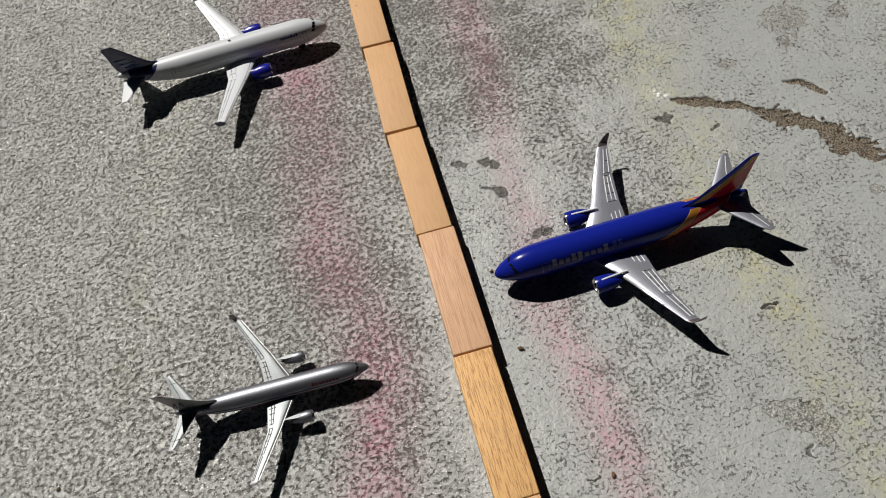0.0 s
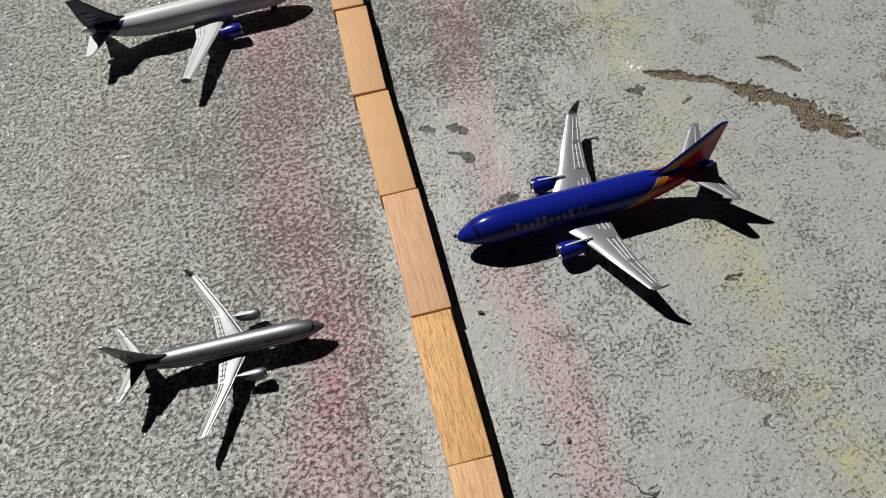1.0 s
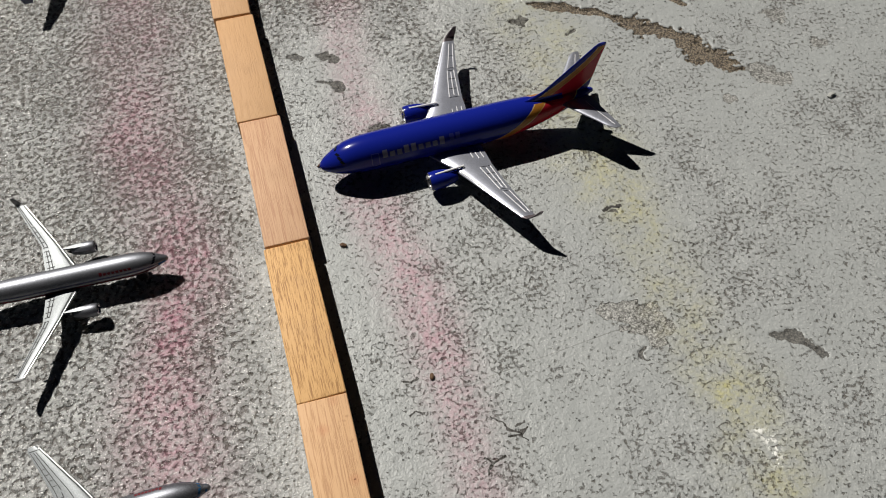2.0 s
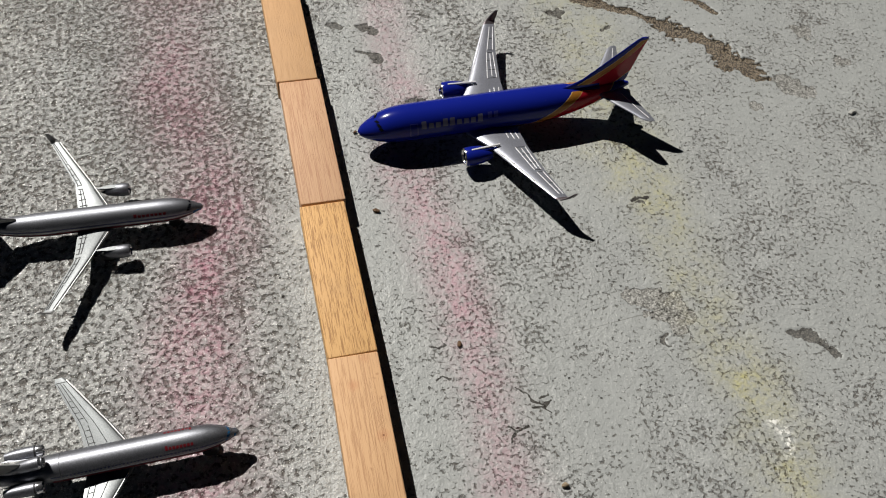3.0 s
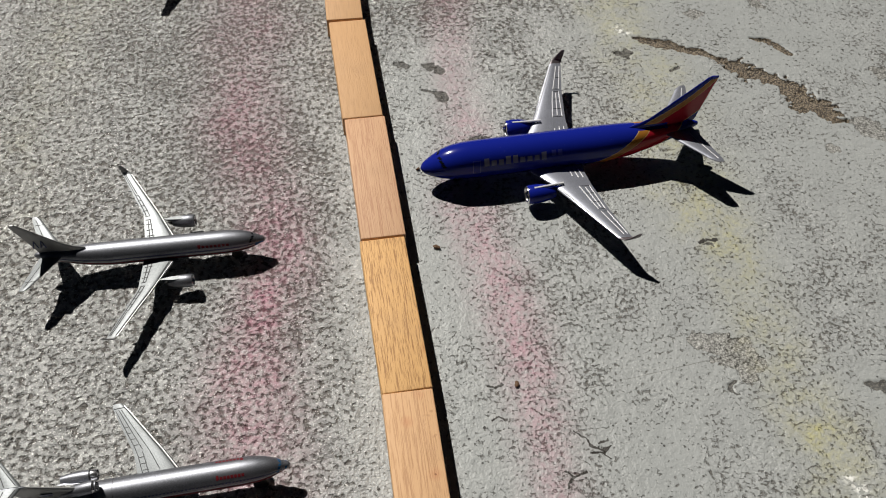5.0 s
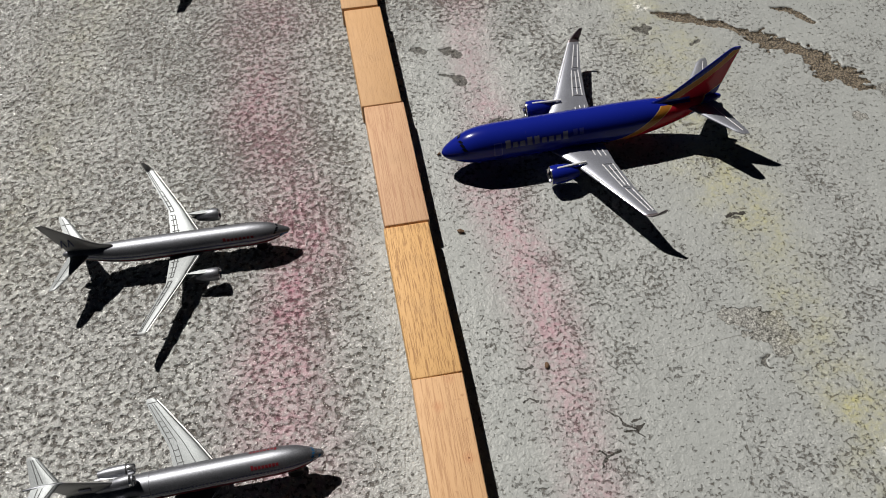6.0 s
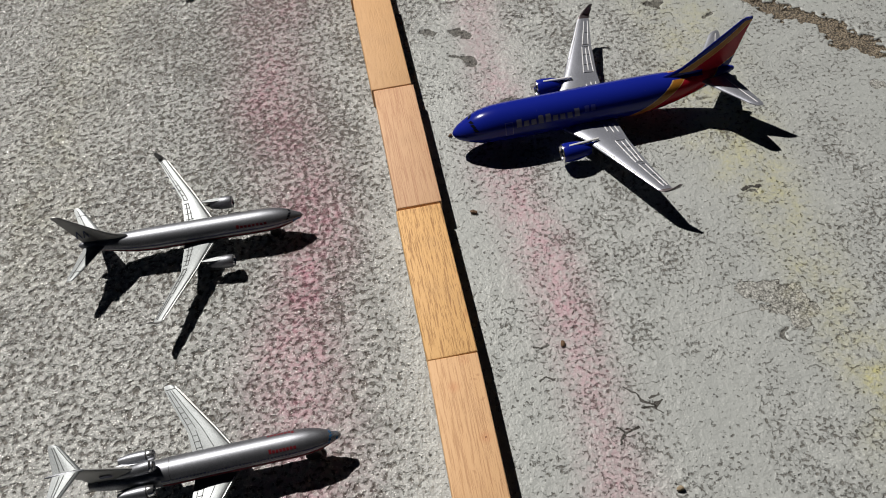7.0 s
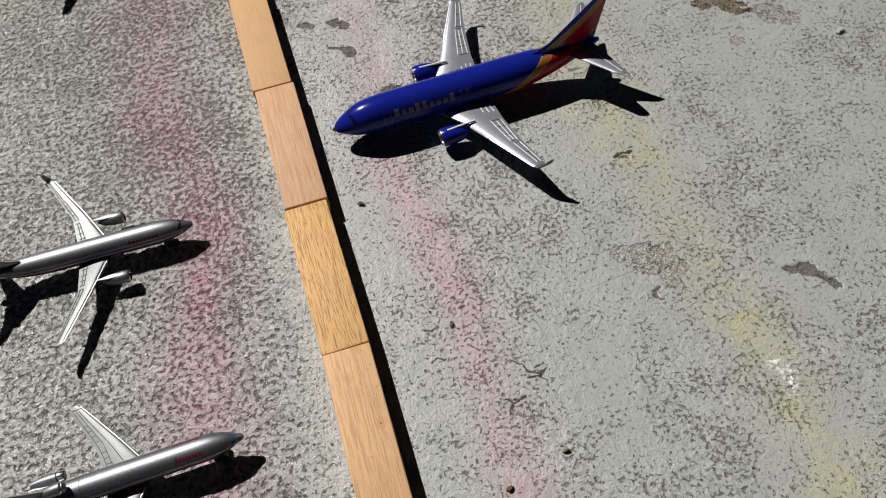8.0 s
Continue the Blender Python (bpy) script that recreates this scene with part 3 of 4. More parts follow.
def ground():
    """One sheet of concrete, finely meshed where the toys stand, coarse out to the horizon."""
    fine_x, fine_y = np.arange(-0.270, 0.4051, 0.00068), np.arange(-0.215, 0.4101, 0.00068)
    far = np.array([0.02, 0.1, 0.4, 1.5, 6.0, 25.0, 120.0, 600.0])
    xs = np.r_[fine_x[0] - far[::-1], fine_x, fine_x[-1] + far]
    ys = np.r_[fine_y[0] - far[::-1], fine_y, fine_y[-1] + far]
    gx, gy = (a.ravel() for a in np.meshgrid(xs, ys, indexing="ij"))
    px, py = np.clip(gx * 1000, -900, 900), np.clip(gy * 1000, -900, 900)
    # ragged edges for everything that has broken out
    wob = 0.5 * (lattice(px, py, 6.0, 3) - 0.5) + 0.45 * (turned_lattice(px, py, 2.6, 4, 31) - 0.5) + 0.35 * (turned_lattice(px, py, 1.5, 24, 63) - 0.5)
    fray = 0.5 * (turned_lattice(px, py, 1.1, 27, 20) - 0.5)
    broken = np.minimum.reduce([strip(px, py, k) for k in (CRACK, CLEFT)])
    deep = np.clip(0.5 + (1.0 - (broken + 1.5 * wob)) / 0.5, 0, 1)
    grey = np.minimum.reduce([strip(px, py, k) for k in CHIPS + [SCALE, HOOK]])
    shallow = np.clip(0.5 + (1.0 - (grey + 2.0 * wob + fray)) / 0.5, 0, 1)
    worn = np.zeros(px.shape)
    for x, y, r in WORN:
        worn = np.maximum(worn, np.clip((1.05 - (np.hypot(px - x, (py - y) * 1.1) / r + 1.1 * wob)) / 0.3, 0, 1))
    # the skin is sounder on the side of the broken place, and far more worn on the other
    side = 1 / (1 + np.exp(np.clip((px + 2 - 0.06 * (py - 40)) / 9.0, -50, 50)))
    back = np.clip((py - 55) / 110, 0, 1) * np.clip((165 - px) / 70, 0, 1)
    drift = lattice(px, py, 34.0, 9) - 0.5 + 0.6 * (lattice(px, py, 15.0, 10) - 0.5)
    # the last term is no wear: it places painted sun glare past x -75
    wear = np.clip(0.17 + 0.75 * side + 0.85 * back * (1 - side) + 0.25 * worn + 0.22 * drift + 0.3 * np.clip((-75 - px) / 60, 0, 1), 0.02, 1.4)
    wear *= 1 - 0.75 * np.clip(1.4 - np.hypot(px - 52, (py - 108) * 0.8) / 22, 0, 1)
    # pits in the skin and the lumps between them
    holes = 0.46 * turned_lattice(px, py, 1.9, 21, 17) + 0.34 * turned_lattice(px, py, 3.4, 22, 52) + 0.20 * turned_lattice(px, py, 8.0, 23, 5)
    sunk = np.clip((0.30 + 0.16 * wear + 0.10 * drift - holes) / 0.09, 0, 1)
    pit = -0.046 + 0.076 * np.clip(wear, 0, 1.1) + (0.05 - 0.035 * side) * drift + (1 - 0.75 * side) * (0.06 * (turned_lattice(px, py, 10.0, 25, 28) - 0.5) + 0.05 * (turned_lattice(px, py, 5.0, 26, 70) - 0.5)) + 0.015 * sunk
    # fewer pits past x -75 too, where the glare is painted
    pit -= 0.004 * side + 0.022 * side * np.clip((30 - py) / 90, 0, 1) * np.clip((px + 190) / 60, 0, 1) + 0.030 * np.clip((-75 - px) / 60, 0, 1) - 0.014 * side * np.clip((py - 30) / 60, 0, 1) * np.clip((px + 110) / 50, 0, 1)
    lumps = 0.55 * turned_lattice(px, py, 2.3, 1, 40) + 0.45 * turned_lattice(px, py, 4.6, 2, 12) - 0.5
    z = lumps * (0.16 + 0.62 * np.clip(wear, 0, 1)) - 0.26 * sunk * (0.5 + 0.5 * wear)
    z -= 1.5 * np.clip(deep * 2 - 0.7, 0, 1) * (0.8 + 0.4 * lattice(px, py, 2.6, 7)) + 0.7 * np.clip(shallow * 2 - 0.7, 0, 1) + 0.40 * worn
    outside = (gx < fine_x[0]) | (gx > fine_x[-1]) | (gy < fine_y[0]) | (gy > fine_y[-1])
    wear[outside], pit[outside] = (0.17 + 0.75 * side)[outside], -0.02
    z[outside] = 0
    # the toys' own weight rests on the highest lumps
    z -= 0.12

    def rubbed(lines, seed):
        d = np.minimum.reduce([strip(px, py, k) for k in lines])
        return np.exp(-(d * 0.95) ** 2) * (0.34 + 0.66 * lattice(px, py, 23.0, seed) * (0.4 + lattice(px, py, 7.0, seed + 1)))

    pink, yellow, white = rubbed(PINK, 11) * np.where(px < 0, 1.4, 1.0), rubbed(YELLOW, 13) * np.where(px < 0, 0.3, 0.75), rubbed(LIME, 15) * 1.3
    for values in (pink, yellow, white):
        values[outside] = 0
    nx, ny = len(xs), len(ys)
    i, j = (a.ravel() for a in np.meshgrid(np.arange(nx - 1), np.arange(ny - 1), indexing="ij"))
    quads = np.stack([i * ny + j, (i + 1) * ny + j, (i + 1) * ny + j + 1, i * ny + j + 1], 1)
    data = bpy.data.meshes.new("ground")
    data.vertices.add(nx * ny)
    data.vertices.foreach_set("co", np.stack([gx, gy, z * MM], 1).ravel().astype(np.float32))
    data.loops.add(4 * len(quads))
    data.loops.foreach_set("vertex_index", quads.ravel().astype(np.int32))
    data.polygons.add(len(quads))
    data.polygons.foreach_set("loop_start", np.arange(0, 4 * len(quads), 4, dtype=np.int32))
    data.update(calc_edges=True)
    data.polygons.foreach_set("use_smooth", np.ones(len(quads), dtype=bool))
    for name, values in (("wear", wear), ("pit", pit), ("pink", pink), ("yellow", yellow), ("white", np.clip(white, 0, 1)), ("spall", deep), ("chip", shallow), ("scaled", worn)):
        data.attributes.new(name, "FLOAT", "POINT").data.foreach_set("value", values.astype(np.float32))
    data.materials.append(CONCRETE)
    return tagged(new("ground", data), "worn grey concrete with rubbed pink and yellow chalk", "concrete ground", kind="structure")


ground()


# ---- the row of wooden blocks ----
BLOCK_L, BLOCK_W, BLOCK_H = 0.0745, 0.0196, 0.0116


def block(x, y, turn, material, label):
    """A planed hardwood stick with eased edges; (x, y) is the middle of its far end."""
    bm = bmesh.new()
    bmesh.ops.create_cube(bm, size=1)
    for v in bm.verts:
        v.co = Vector((v.co.x * BLOCK_W, (v.co.y - 0.5) * BLOCK_L, (v.co.z + 0.5) * BLOCK_H))
    bmesh.ops.bevel(bm, geom=list(bm.edges), offset=0.0006, segments=3, profile=0.5, affect="EDGES")
    ob = mesh_object("wooden_block", bm, material, 50)
    ob.matrix_world = pose(x, y, 0.00002, 0, 0, turn)
    return tagged(ob, label, "wooden block", "row of wooden blocks")


block(0.0137, 0.3018, -1.8, WOODS[0], "plain pale wooden building block lying on concrete")
block(0.0124, 0.2256, -2.1, WOODS[0], "pale wooden building block with a small brown knot")
block(0.0106, 0.1496, -0.4, WOODS[0], "honey-coloured wooden building block with a smooth face")
block(0.0109, 0.0747, -0.7, WOODS[2], "pinkish striped wooden building block in the row")
block(0.0092, -0.0006, -0.3, WOODS[1], "orange-brown wooden building block with dark open pores")
block(0.0087, -0.0752, -1.5, WOODS[3], "light pinkish wooden building block in the row")


# ---- toy airliners ----
def airliner(x, y, turn, label):
    base = new("toy_airplane")
    base.matrix_world = pose(x, y, 0.0, 0, 0, turn)
    return tagged(base, label, "toy airplane", "toy airplanes")


def winglet(plane, sections, side, material, label=""):
    part("winglet", foil([((p[0], side * p[1], p[2]), c, (u[0], side * u[1], u[2]), t) for p, c, u, t in sections]), material, plane, label)


def fin_part(plane, rows, material, label=""):
    return part("tail_fin", foil([((-d, 0, z), c, (0, 1, 0), t) for z, d, c, t in rows]), material, plane, label)


def pylon(plane, y, side, d0, d1, z0, z1, thick, material):
    return part("pylon", foil([((-d0, side * y, z0), d1 - d0, (0, 1, 0), thick), ((-d0 - 1.5, side * y, z1), d1 - d0 + 2.0, (0, 1, 0), thick)]), material, plane)


def blue_jet():
    p = airliner(0.0324, 0.0384, 180.74, "shiny blue toy airliner with silver wings and banded tail")
    body = Body([(0, 10.6, 0.3, 0.3), (0.8, 10.6, 1.9, 1.7), (2.5, 10.8, 3.4, 3.1), (6, 11.2, 5.3, 5.0), (10, 11.8, 6.8, 6.8), (15, 12.2, 8.0, 8.1), (21, 12.4, 8.6, 8.7),
                 (30, 12.4, 8.8, 8.9), (85, 12.4, 8.8, 8.9), (97, 13.0, 8.1, 8.2), (110, 14.6, 6.4, 6.6), (122, 16.6, 4.2, 4.5), (130, 18.2, 2.3, 2.6), (133, 18.7, 1.2, 1.4), (133.8, 18.8, 0.5, 0.6)])
    fus = part("fuselage", body.skin(), TAIL_BANDS, p, "glossy deep blue body, orange and red bands behind")
    rows = [(3, 46, 29, 7.5, 1.6), (9, 51, 24.4, 8.2, 1.5), (18, 57.3, 18.7, 9.3, 1.2), (22, 59.3, 16.8, 9.8, 1.1), (40, 68.3, 10.7, 11.8, 0.8), (57.5, 77.2, 6.0, 13.5, 0.55)]
    for s in (1, -1):
        w = Wing(rows, s)
        wing = part("wing", w.skin(), WING_SILVER, p, "matt silver wing with raised panel lines")
        for y0, c0, y1, c1 in ((23, 0.06, 56, 0.12), (23, 0.62, 39, 0.56), (23, 0.92, 39, 0.86), (40.5, 0.58, 55.5, 0.60), (40.5, 0.86, 55.5, 0.88),
                               (24, 0.77, 38, 0.72), (11, 0.80, 17, 0.78), (11, 0.90, 17, 0.90), (11, 0.70, 16, 0.66)):
            part("panel_line", w.line(y0, c0, y1, c1, 0.5, 0.4), RIDGE_SILVER, wing)
        for y0, c0, c1 in ((23, 0.62, 0.92), (28, 0.61, 0.90), (34, 0.58, 0.88), (39, 0.56, 0.86), (40.5, 0.58, 0.86), (48, 0.59, 0.87), (33, 0.02, 0.12), (45, 0.02, 0.14)):
            part("panel_line", w.line(y0, c0, y0, c1, 0.3, 0.3), DARK_LINE, wing)
        winglet(p, [((-77.2, 57.5, 13.5), 6.0, (0, 0, 1), 0.55), ((-78.7, 59.4, 14.4), 5.4, (0, -0.5, 0.85), 0.5), ((-81.2, 60.5, 16.6), 4.0, (0, -1, 0.25), 0.42), ((-84.0, 61.0, 19.3), 1.6, (0, -1, 0.1), 0.3)], s, SHADED_WINGLET, "silver winglet with its shade painted dark")
        engine(p, -45.7, 21.5, 7.3, 4.1, 13.5, BLUE, CHROME, RUBBER, s)
        pylon(p, 21.5, s, 49.0, 59.5, 9.8, 11.2, 0.7, BLUE)
        part("pylon_edge", bar((-49.0, s * 21.5, 11.5), (-63.0, s * 20.6, 11.7), 0.9, 0.8), RIDGE_SILVER, p, "worn silver edge")
        stab = Wing([(2, 115, 16.5, 17.8, 0.9), (24.5, 132.3, 5.2, 18.7, 0.45), (26, 134.6, 3.0, 18.7, 0.3)], s)
        tail = part("tailplane", stab.skin(), WING_SILVER, p)
        part("panel_line", stab.line(6, 0.70, 24, 0.62, 0.4, 0.3), RIDGE_SILVER, tail)
        word = (1, 0, 0, 1, 1, 0, 0, 0, 1)
        part("lettering", lettering(body, 28.0, 58.5, s * 46, s * 70, word), GREY_PRINT, fus, "row of plain grey bars")
        part("mark", lettering(body, 60.0, 66.0, s * 44, s * 62, (1, 1)), DULL_PRINT, fus)
        door = [body.patch(23.0, 23.3, s * 50, s * 92), body.patch(26.4, 26.7, s * 50, s * 92), body.patch(23.0, 26.7, s * 50, s * 52), body.patch(23.0, 26.7, s * 90, s * 92)]
        part("door_outline", joined(*door), DULL_PRINT, fus)
        for k, (d0, d1, a0, a1) in enumerate(((7.4, 8.6, 8, 24), (7.9, 9.2, 27, 44), (8.6, 10.2, 47, 60))):
            part("cockpit_window", body.patch(d0, d1, s * a0, s * a1, 0.06, 1.0), GLASS, fus, "black cockpit pane")
        wheels(p, "main_gear", 66.0, s * 9.0, 6.5, 2.5, 1.6, 1.4, RUBBER)
    fin_part(p, [(15, 97, 33, 1.5), (20.5, 97.5, 33.5, 1.4), (22.6, 103, 29, 1.2), (25, 108, 24.3, 1.1), (30, 113.5, 19.8, 1.0), (40, 124.2, 11.0, 0.8), (46.6, 131.2, 5.6, 0.6), (47.8, 133.0, 3.6, 0.4)], TAIL_BANDS, "fin with orange and red bands edged yellow")
    part("tail_cone", turned([(0.6, 1.3), (-0.4, 1.2), (-1.0, 0.7)], (-133.2, 0, 18.7), 16, "x", (True, True)), BLUE, p)
    wheels(p, "nose_gear", 17.5, 0.0, 6.0, 2.0, 1.2, 1.1, RUBBER)


def silver_jet():
    p = airliner(-0.0405, 0.0093, -1.70, "small silver toy airliner with dark-lined wings and grey fin")
    body = Body([(0, 9.0, 0.2, 0.2), (0.6, 9.0, 1.2, 1.1), (2, 9.1, 1.75, 1.6), (4.5, 9.2, 2.85, 2.7), (7.5, 9.35, 3.85, 3.8), (12, 9.4, 4.75, 4.7), (18, 9.4, 5.1, 5.1), (62, 9.4, 5.1, 5.1),
                 (72, 9.8, 4.6, 4.6), (82, 11.0, 3.4, 3.5), (90, 12.2, 2.2, 2.3), (94, 12.6, 1.2, 1.2), (95, 12.7, 0.4, 0.4)])
    fus = part("fuselage", body.skin(), BARE_SILVER, p, "brushed silver body with a dark stripe")
    rows = [(2, 35.6, 16.5, 7.2, 1.0), (6, 38, 13.6, 7.5, 0.95), (17.5, 44.2, 8.2, 8.6, 0.75), (20, 45.4, 7.2, 8.8, 0.7), (43.8, 58.8, 4.0, 10.5, 0.35)]
    for s in (1, -1):
        w = Wing(rows, s)
        wing = part("wing", w.skin(), PALE_WING, p, "pale silver wing with dark panel lines")
        for y0, c0, y1, c1 in ((7, 0.16, 16, 0.16), (20, 0.17, 43, 0.2), (7, 0.72, 17, 0.68), (7, 0.84, 17, 0.80), (19, 0.66, 31, 0.66), (32, 0.70, 43, 0.72), (19, 0.86, 43, 0.88)):
            part("panel_line", w.line(y0, c0, y1, c1, 0.36, 0.26), DARK_LINE, wing)
        for y in (8.5, 11.5, 14.5, 17, 19, 22, 25, 28, 31):
            part("panel_line", w.line(y, 0.66, y, 0.92, 0.36, 0.26), DARK_LINE, wing)
        for y in (19.5, 25, 30, 35, 40):
            part("panel_line", w.line(y, 0.03, y, 0.17, 0.36, 0.26), DARK_LINE, wing)
        part("panel_line", w.line(6.5, 0.07, 43.5, 0.07, 0.35, 0.25), RIDGE_SILVER, wing)
        for y, d in ((15.5, 50.6), (27.5, 54.6), (34.5, 57.8)):
            part("flap_fairing", turned([(3.5, 0.1), (2.0, 0.5), (-0.5, 0.6), (-2.6, 0.1)], (-d, s * y, 7.9 + 0.07 * (y - 15)), 10), PALE_WING, wing)
        winglet(p, [((-58.8, 43.8, 10.5), 4.0, (0, 0, 1), 0.35), ((-59.8, 44.9, 11.0), 3.6, (0, -0.5, 0.85), 0.34), ((-61.4, 45.6, 12.5), 2.7, (0, -1, 0.25), 0.3), ((-63.0, 46.0, 14.6), 1.2, (0, -1, 0.1), 0.22)], s, GREY_FIN, "dark grey winglet")
        engine(p, -30.6, 16.4, 6.3, 2.6, 10.0, BARE_SILVER, CHROME, RUBBER, s)
        pylon(p, 16.4, s, 33.0, 41.5, 7.4, 9.0, 1.1, PALE_WING)
        stab = Wing([(1.5, 83, 9.6, 12.6, 0.6), (18.3, 94.3, 3.5, 14.4, 0.3), (19.5, 95.6, 2.3, 14.5, 0.2)], s)
        tail = part("tailplane", stab.skin(), PALE_WING, p)
        part("panel_line", stab.line(4, 0.68, 18, 0.6, 0.28, 0.2), DARK_LINE, tail)
        part("panel_line", stab.line(15, 0.0, 15, 0.9, 0.28, 0.2), DARK_LINE, tail)
        part("stripe", body.patch(3, 88, s * 72, s * 79, 0.05, 0, 40, 2), BLUE_PRINT, fus, "dark blue stripe")
        part("stripe", body.patch(5, 84, s * 83, s * 90, 0.05, 0, 40, 2), WHITE, fus, "thin white stripe")
        part("stripe", body.patch(3, 88, s * 96, s * 106, 0.05, 0, 40, 3), RED_PRINT, fus, "red stripe")
        part("lettering", lettering(body, 15.0 if s < 0 else 28.5, 28.5 if s < 0 else 15.0, s * 43, s * 61, (0, 0, 0, 0, 0, 0, 0, 1)), RED_PRINT, fus, "row of plain red bars")
        for d0, d1, a0, a1 in ((4.4, 5.3, 6, 24), (4.8, 5.8, 28, 44), (5.3, 6.3, 48, 60)):
            part("cockpit_window", body.patch(d0, d1, s * a0, s * a1, 0.05, 0.7), GLASS, fus, "dark cockpit pane")
        part("nose_print", body.patch(0.8, 4.2, s * 70, s * 116, 0.05, 0.4), SKY_GLASS, fus, "blue patch by the nose")
        wheels(p, "main_gear", 47.0, s * 6.5, 6.0, 2.0, 1.2, 1.1, RUBBER)
    fin = fin_part(p, [(12, 73, 19, 1.0), (15.2, 74, 19, 0.95), (16.4, 78, 15.2, 0.9), (18.5, 81.5, 12.4, 0.8), (22, 85.3, 10.0, 0.7), (27, 90.4, 6.6, 0.55), (31.8, 95.2, 3.6, 0.4), (32.8, 96.6, 2.2, 0.25)], GREY_FIN, "dark grey fin")
    for s in (1, -1):
        for d in (88.4, 91.3):
            part("fin_mark", bar((-d, s * 0.85, 18.2), (-d - 0.9, s * 0.72, 22.4), 0.5, 0.2, (0, s, 0)), BLUE_PRINT, fin)
            part("fin_mark", bar((-d - 2.0, s * 0.85, 18.2), (-d - 0.9, s * 0.72, 22.4), 0.5, 0.2, (0, s, 0)), BLUE_PRINT, fin)
    wheels(p, "nose_gear", 13.0, 0.0, 6.0, 2.5, 1.6, 1.7, RUBBER)


def trijet():
    p = airliner(-0.0371, -0.0969, 0.64, "small silver toy trijet with a T-shaped tail")
    body = Body([(0, 10.6, 0.2, 0.2), (0.6, 10.7, 1.2, 1.1), (2, 10.7, 1.6, 1.5), (4.5, 10.9, 2.7, 2.6), (8, 11.05, 3.9, 3.9), (13, 11.2, 4.75, 4.75), (18, 11.2, 5.0, 5.0), (60, 11.2, 5.0, 5.0),
                 (70, 11.6, 4.4, 4.5), (80, 12.6, 3.1, 3.3), (87, 13.3, 2.1, 2.2), (88, 13.4, 1.6, 1.6)])
    fus = part("fuselage", body.skin(), BARE_SILVER, p, "brushed silver body with tiny windows")
    rows = [(2, 36, 17.5, 7.6, 1.0), (6, 38.8, 15.2, 7.8, 0.95), (15, 44.8, 10.8, 8.4, 0.7), (34, 58.4, 5.0, 9.4, 0.4), (35.6, 60.2, 3.0, 9.5, 0.25)]
    for s in (1, -1):
        w = Wing(rows, s)
        wing = part("wing", w.skin(), PALE_WING, p, "pale silver swept wing")
        for y0, c0, y1, c1 in ((6, 0.10, 34, 0.16), (7, 0.45, 33, 0.5), (7, 0.74, 15, 0.70), (16, 0.66, 33, 0.66), (7, 0.88, 33, 0.88)):
            part("panel_line", w.line(y0, c0, y1, c1, 0.25, 0.2), DARK_LINE, wing)
        part("panel_line", w.line(6, 0.05, 34.5, 0.06, 0.35, 0.3), RIDGE_SILVER, wing)
        for y in (8, 10.5, 13, 18, 20.5, 23, 25.5):
            part("panel_line", w.line(y, 0.70, y, 0.86, 0.25, 0.2), DARK_LINE, wing)
        part("panel_line", w.line(33.6, 0.02, 33.6, 0.95, 0.3, 0.25), DARK_LINE, wing)
        c = (-66.4, s * 6.7, 13.4)
        pod = part("engine", turned([(0, 1.95), (-1.6, 2.15), (-5, 2.25), (-9, 2.0), (-11.5, 1.5), (-12.4, 1.35), (-12.4, 1.0), (-10, 0.9)], c, 22), BARE_SILVER, p)
        part("intake_lip", turned([(-1.2, 1.6), (0.0, 1.75), (0.12, 1.95), (-0.2, 2.05), (-1.5, 2.22), (-1.8, 2.19)], c, 22), CHROME, pod)
        part("fan_backing", turned([(-0.9, 0.02), (-1.1, 0.5), (-1.3, 1.7)], c, 18), RUBBER, pod)
        part("engine_band", turned([(-2.1, 2.2), (-2.2, 2.3), (-2.5, 2.3), (-2.6, 2.2)], c, 22), DARK_LINE, pod)
        pylon(p, 4.8, s, 68.0, 76.5, 13.0, 13.9, 0.9, BARE_SILVER)
        stab = Wing([(0.2, 86.6, 9.6, 26.9, 0.6), (10.3, 94.2, 4.0, 27.4, 0.35), (11.3, 95.8, 2.2, 27.4, 0.2)], s)
        tail = part("tailplane", stab.skin(), PALE_WING, p)
        for c0, c1 in ((0.15, 0.25), (0.55, 0.5), (0.72, 0.66)):
            part("panel_line", stab.line(0.8, c0, 10, c1, 0.25, 0.2), DARK_LINE, tail)
        part("stripe", body.patch(3, 64, s * 60, s * 68, 0.05, 0, 30, 2), BLUE_PRINT, fus, "dark blue stripe")
        part("stripe", body.patch(3, 64, s * 76, s * 81, 0.05, 0, 30, 2), WHITE, fus, "thin white stripe")
        part("stripe", body.patch(3, 64, s * 86, s * 102, 0.05, 0, 30, 3), RED_PRINT, fus, "red stripe")
        for k in range(38):
            part("cabin_window", body.patch(14 + 1.25 * k, 14.6 + 1.25 * k, s * 61.5, s * 66.5, 0.08, 0, 1, 1), WINDOW_PRINT, fus)
        part("lettering", lettering(body, 15.8 if s < 0 else 25.8, 25.8 if s < 0 else 15.8, s * 26, s * 45, (0, 0, 0, 0, 0, 0, 0, 1)), RED_PRINT, fus, "row of plain red bars")
        for d0, d1, a0, a1 in ((2.9, 3.7, 6, 26), (3.2, 4.2, 34, 56), (3.8, 4.8, 64, 80)):
            part("cockpit_window", body.patch(d0, d1, s * a0, s * a1, 0.05, 0.5), SKY_GLASS, fus, "blue cockpit pane")
        part("nose_print", body.patch(1.0, 1.8, s * 40, s * 80, 0.05, 0.4), SKY_GLASS, fus)
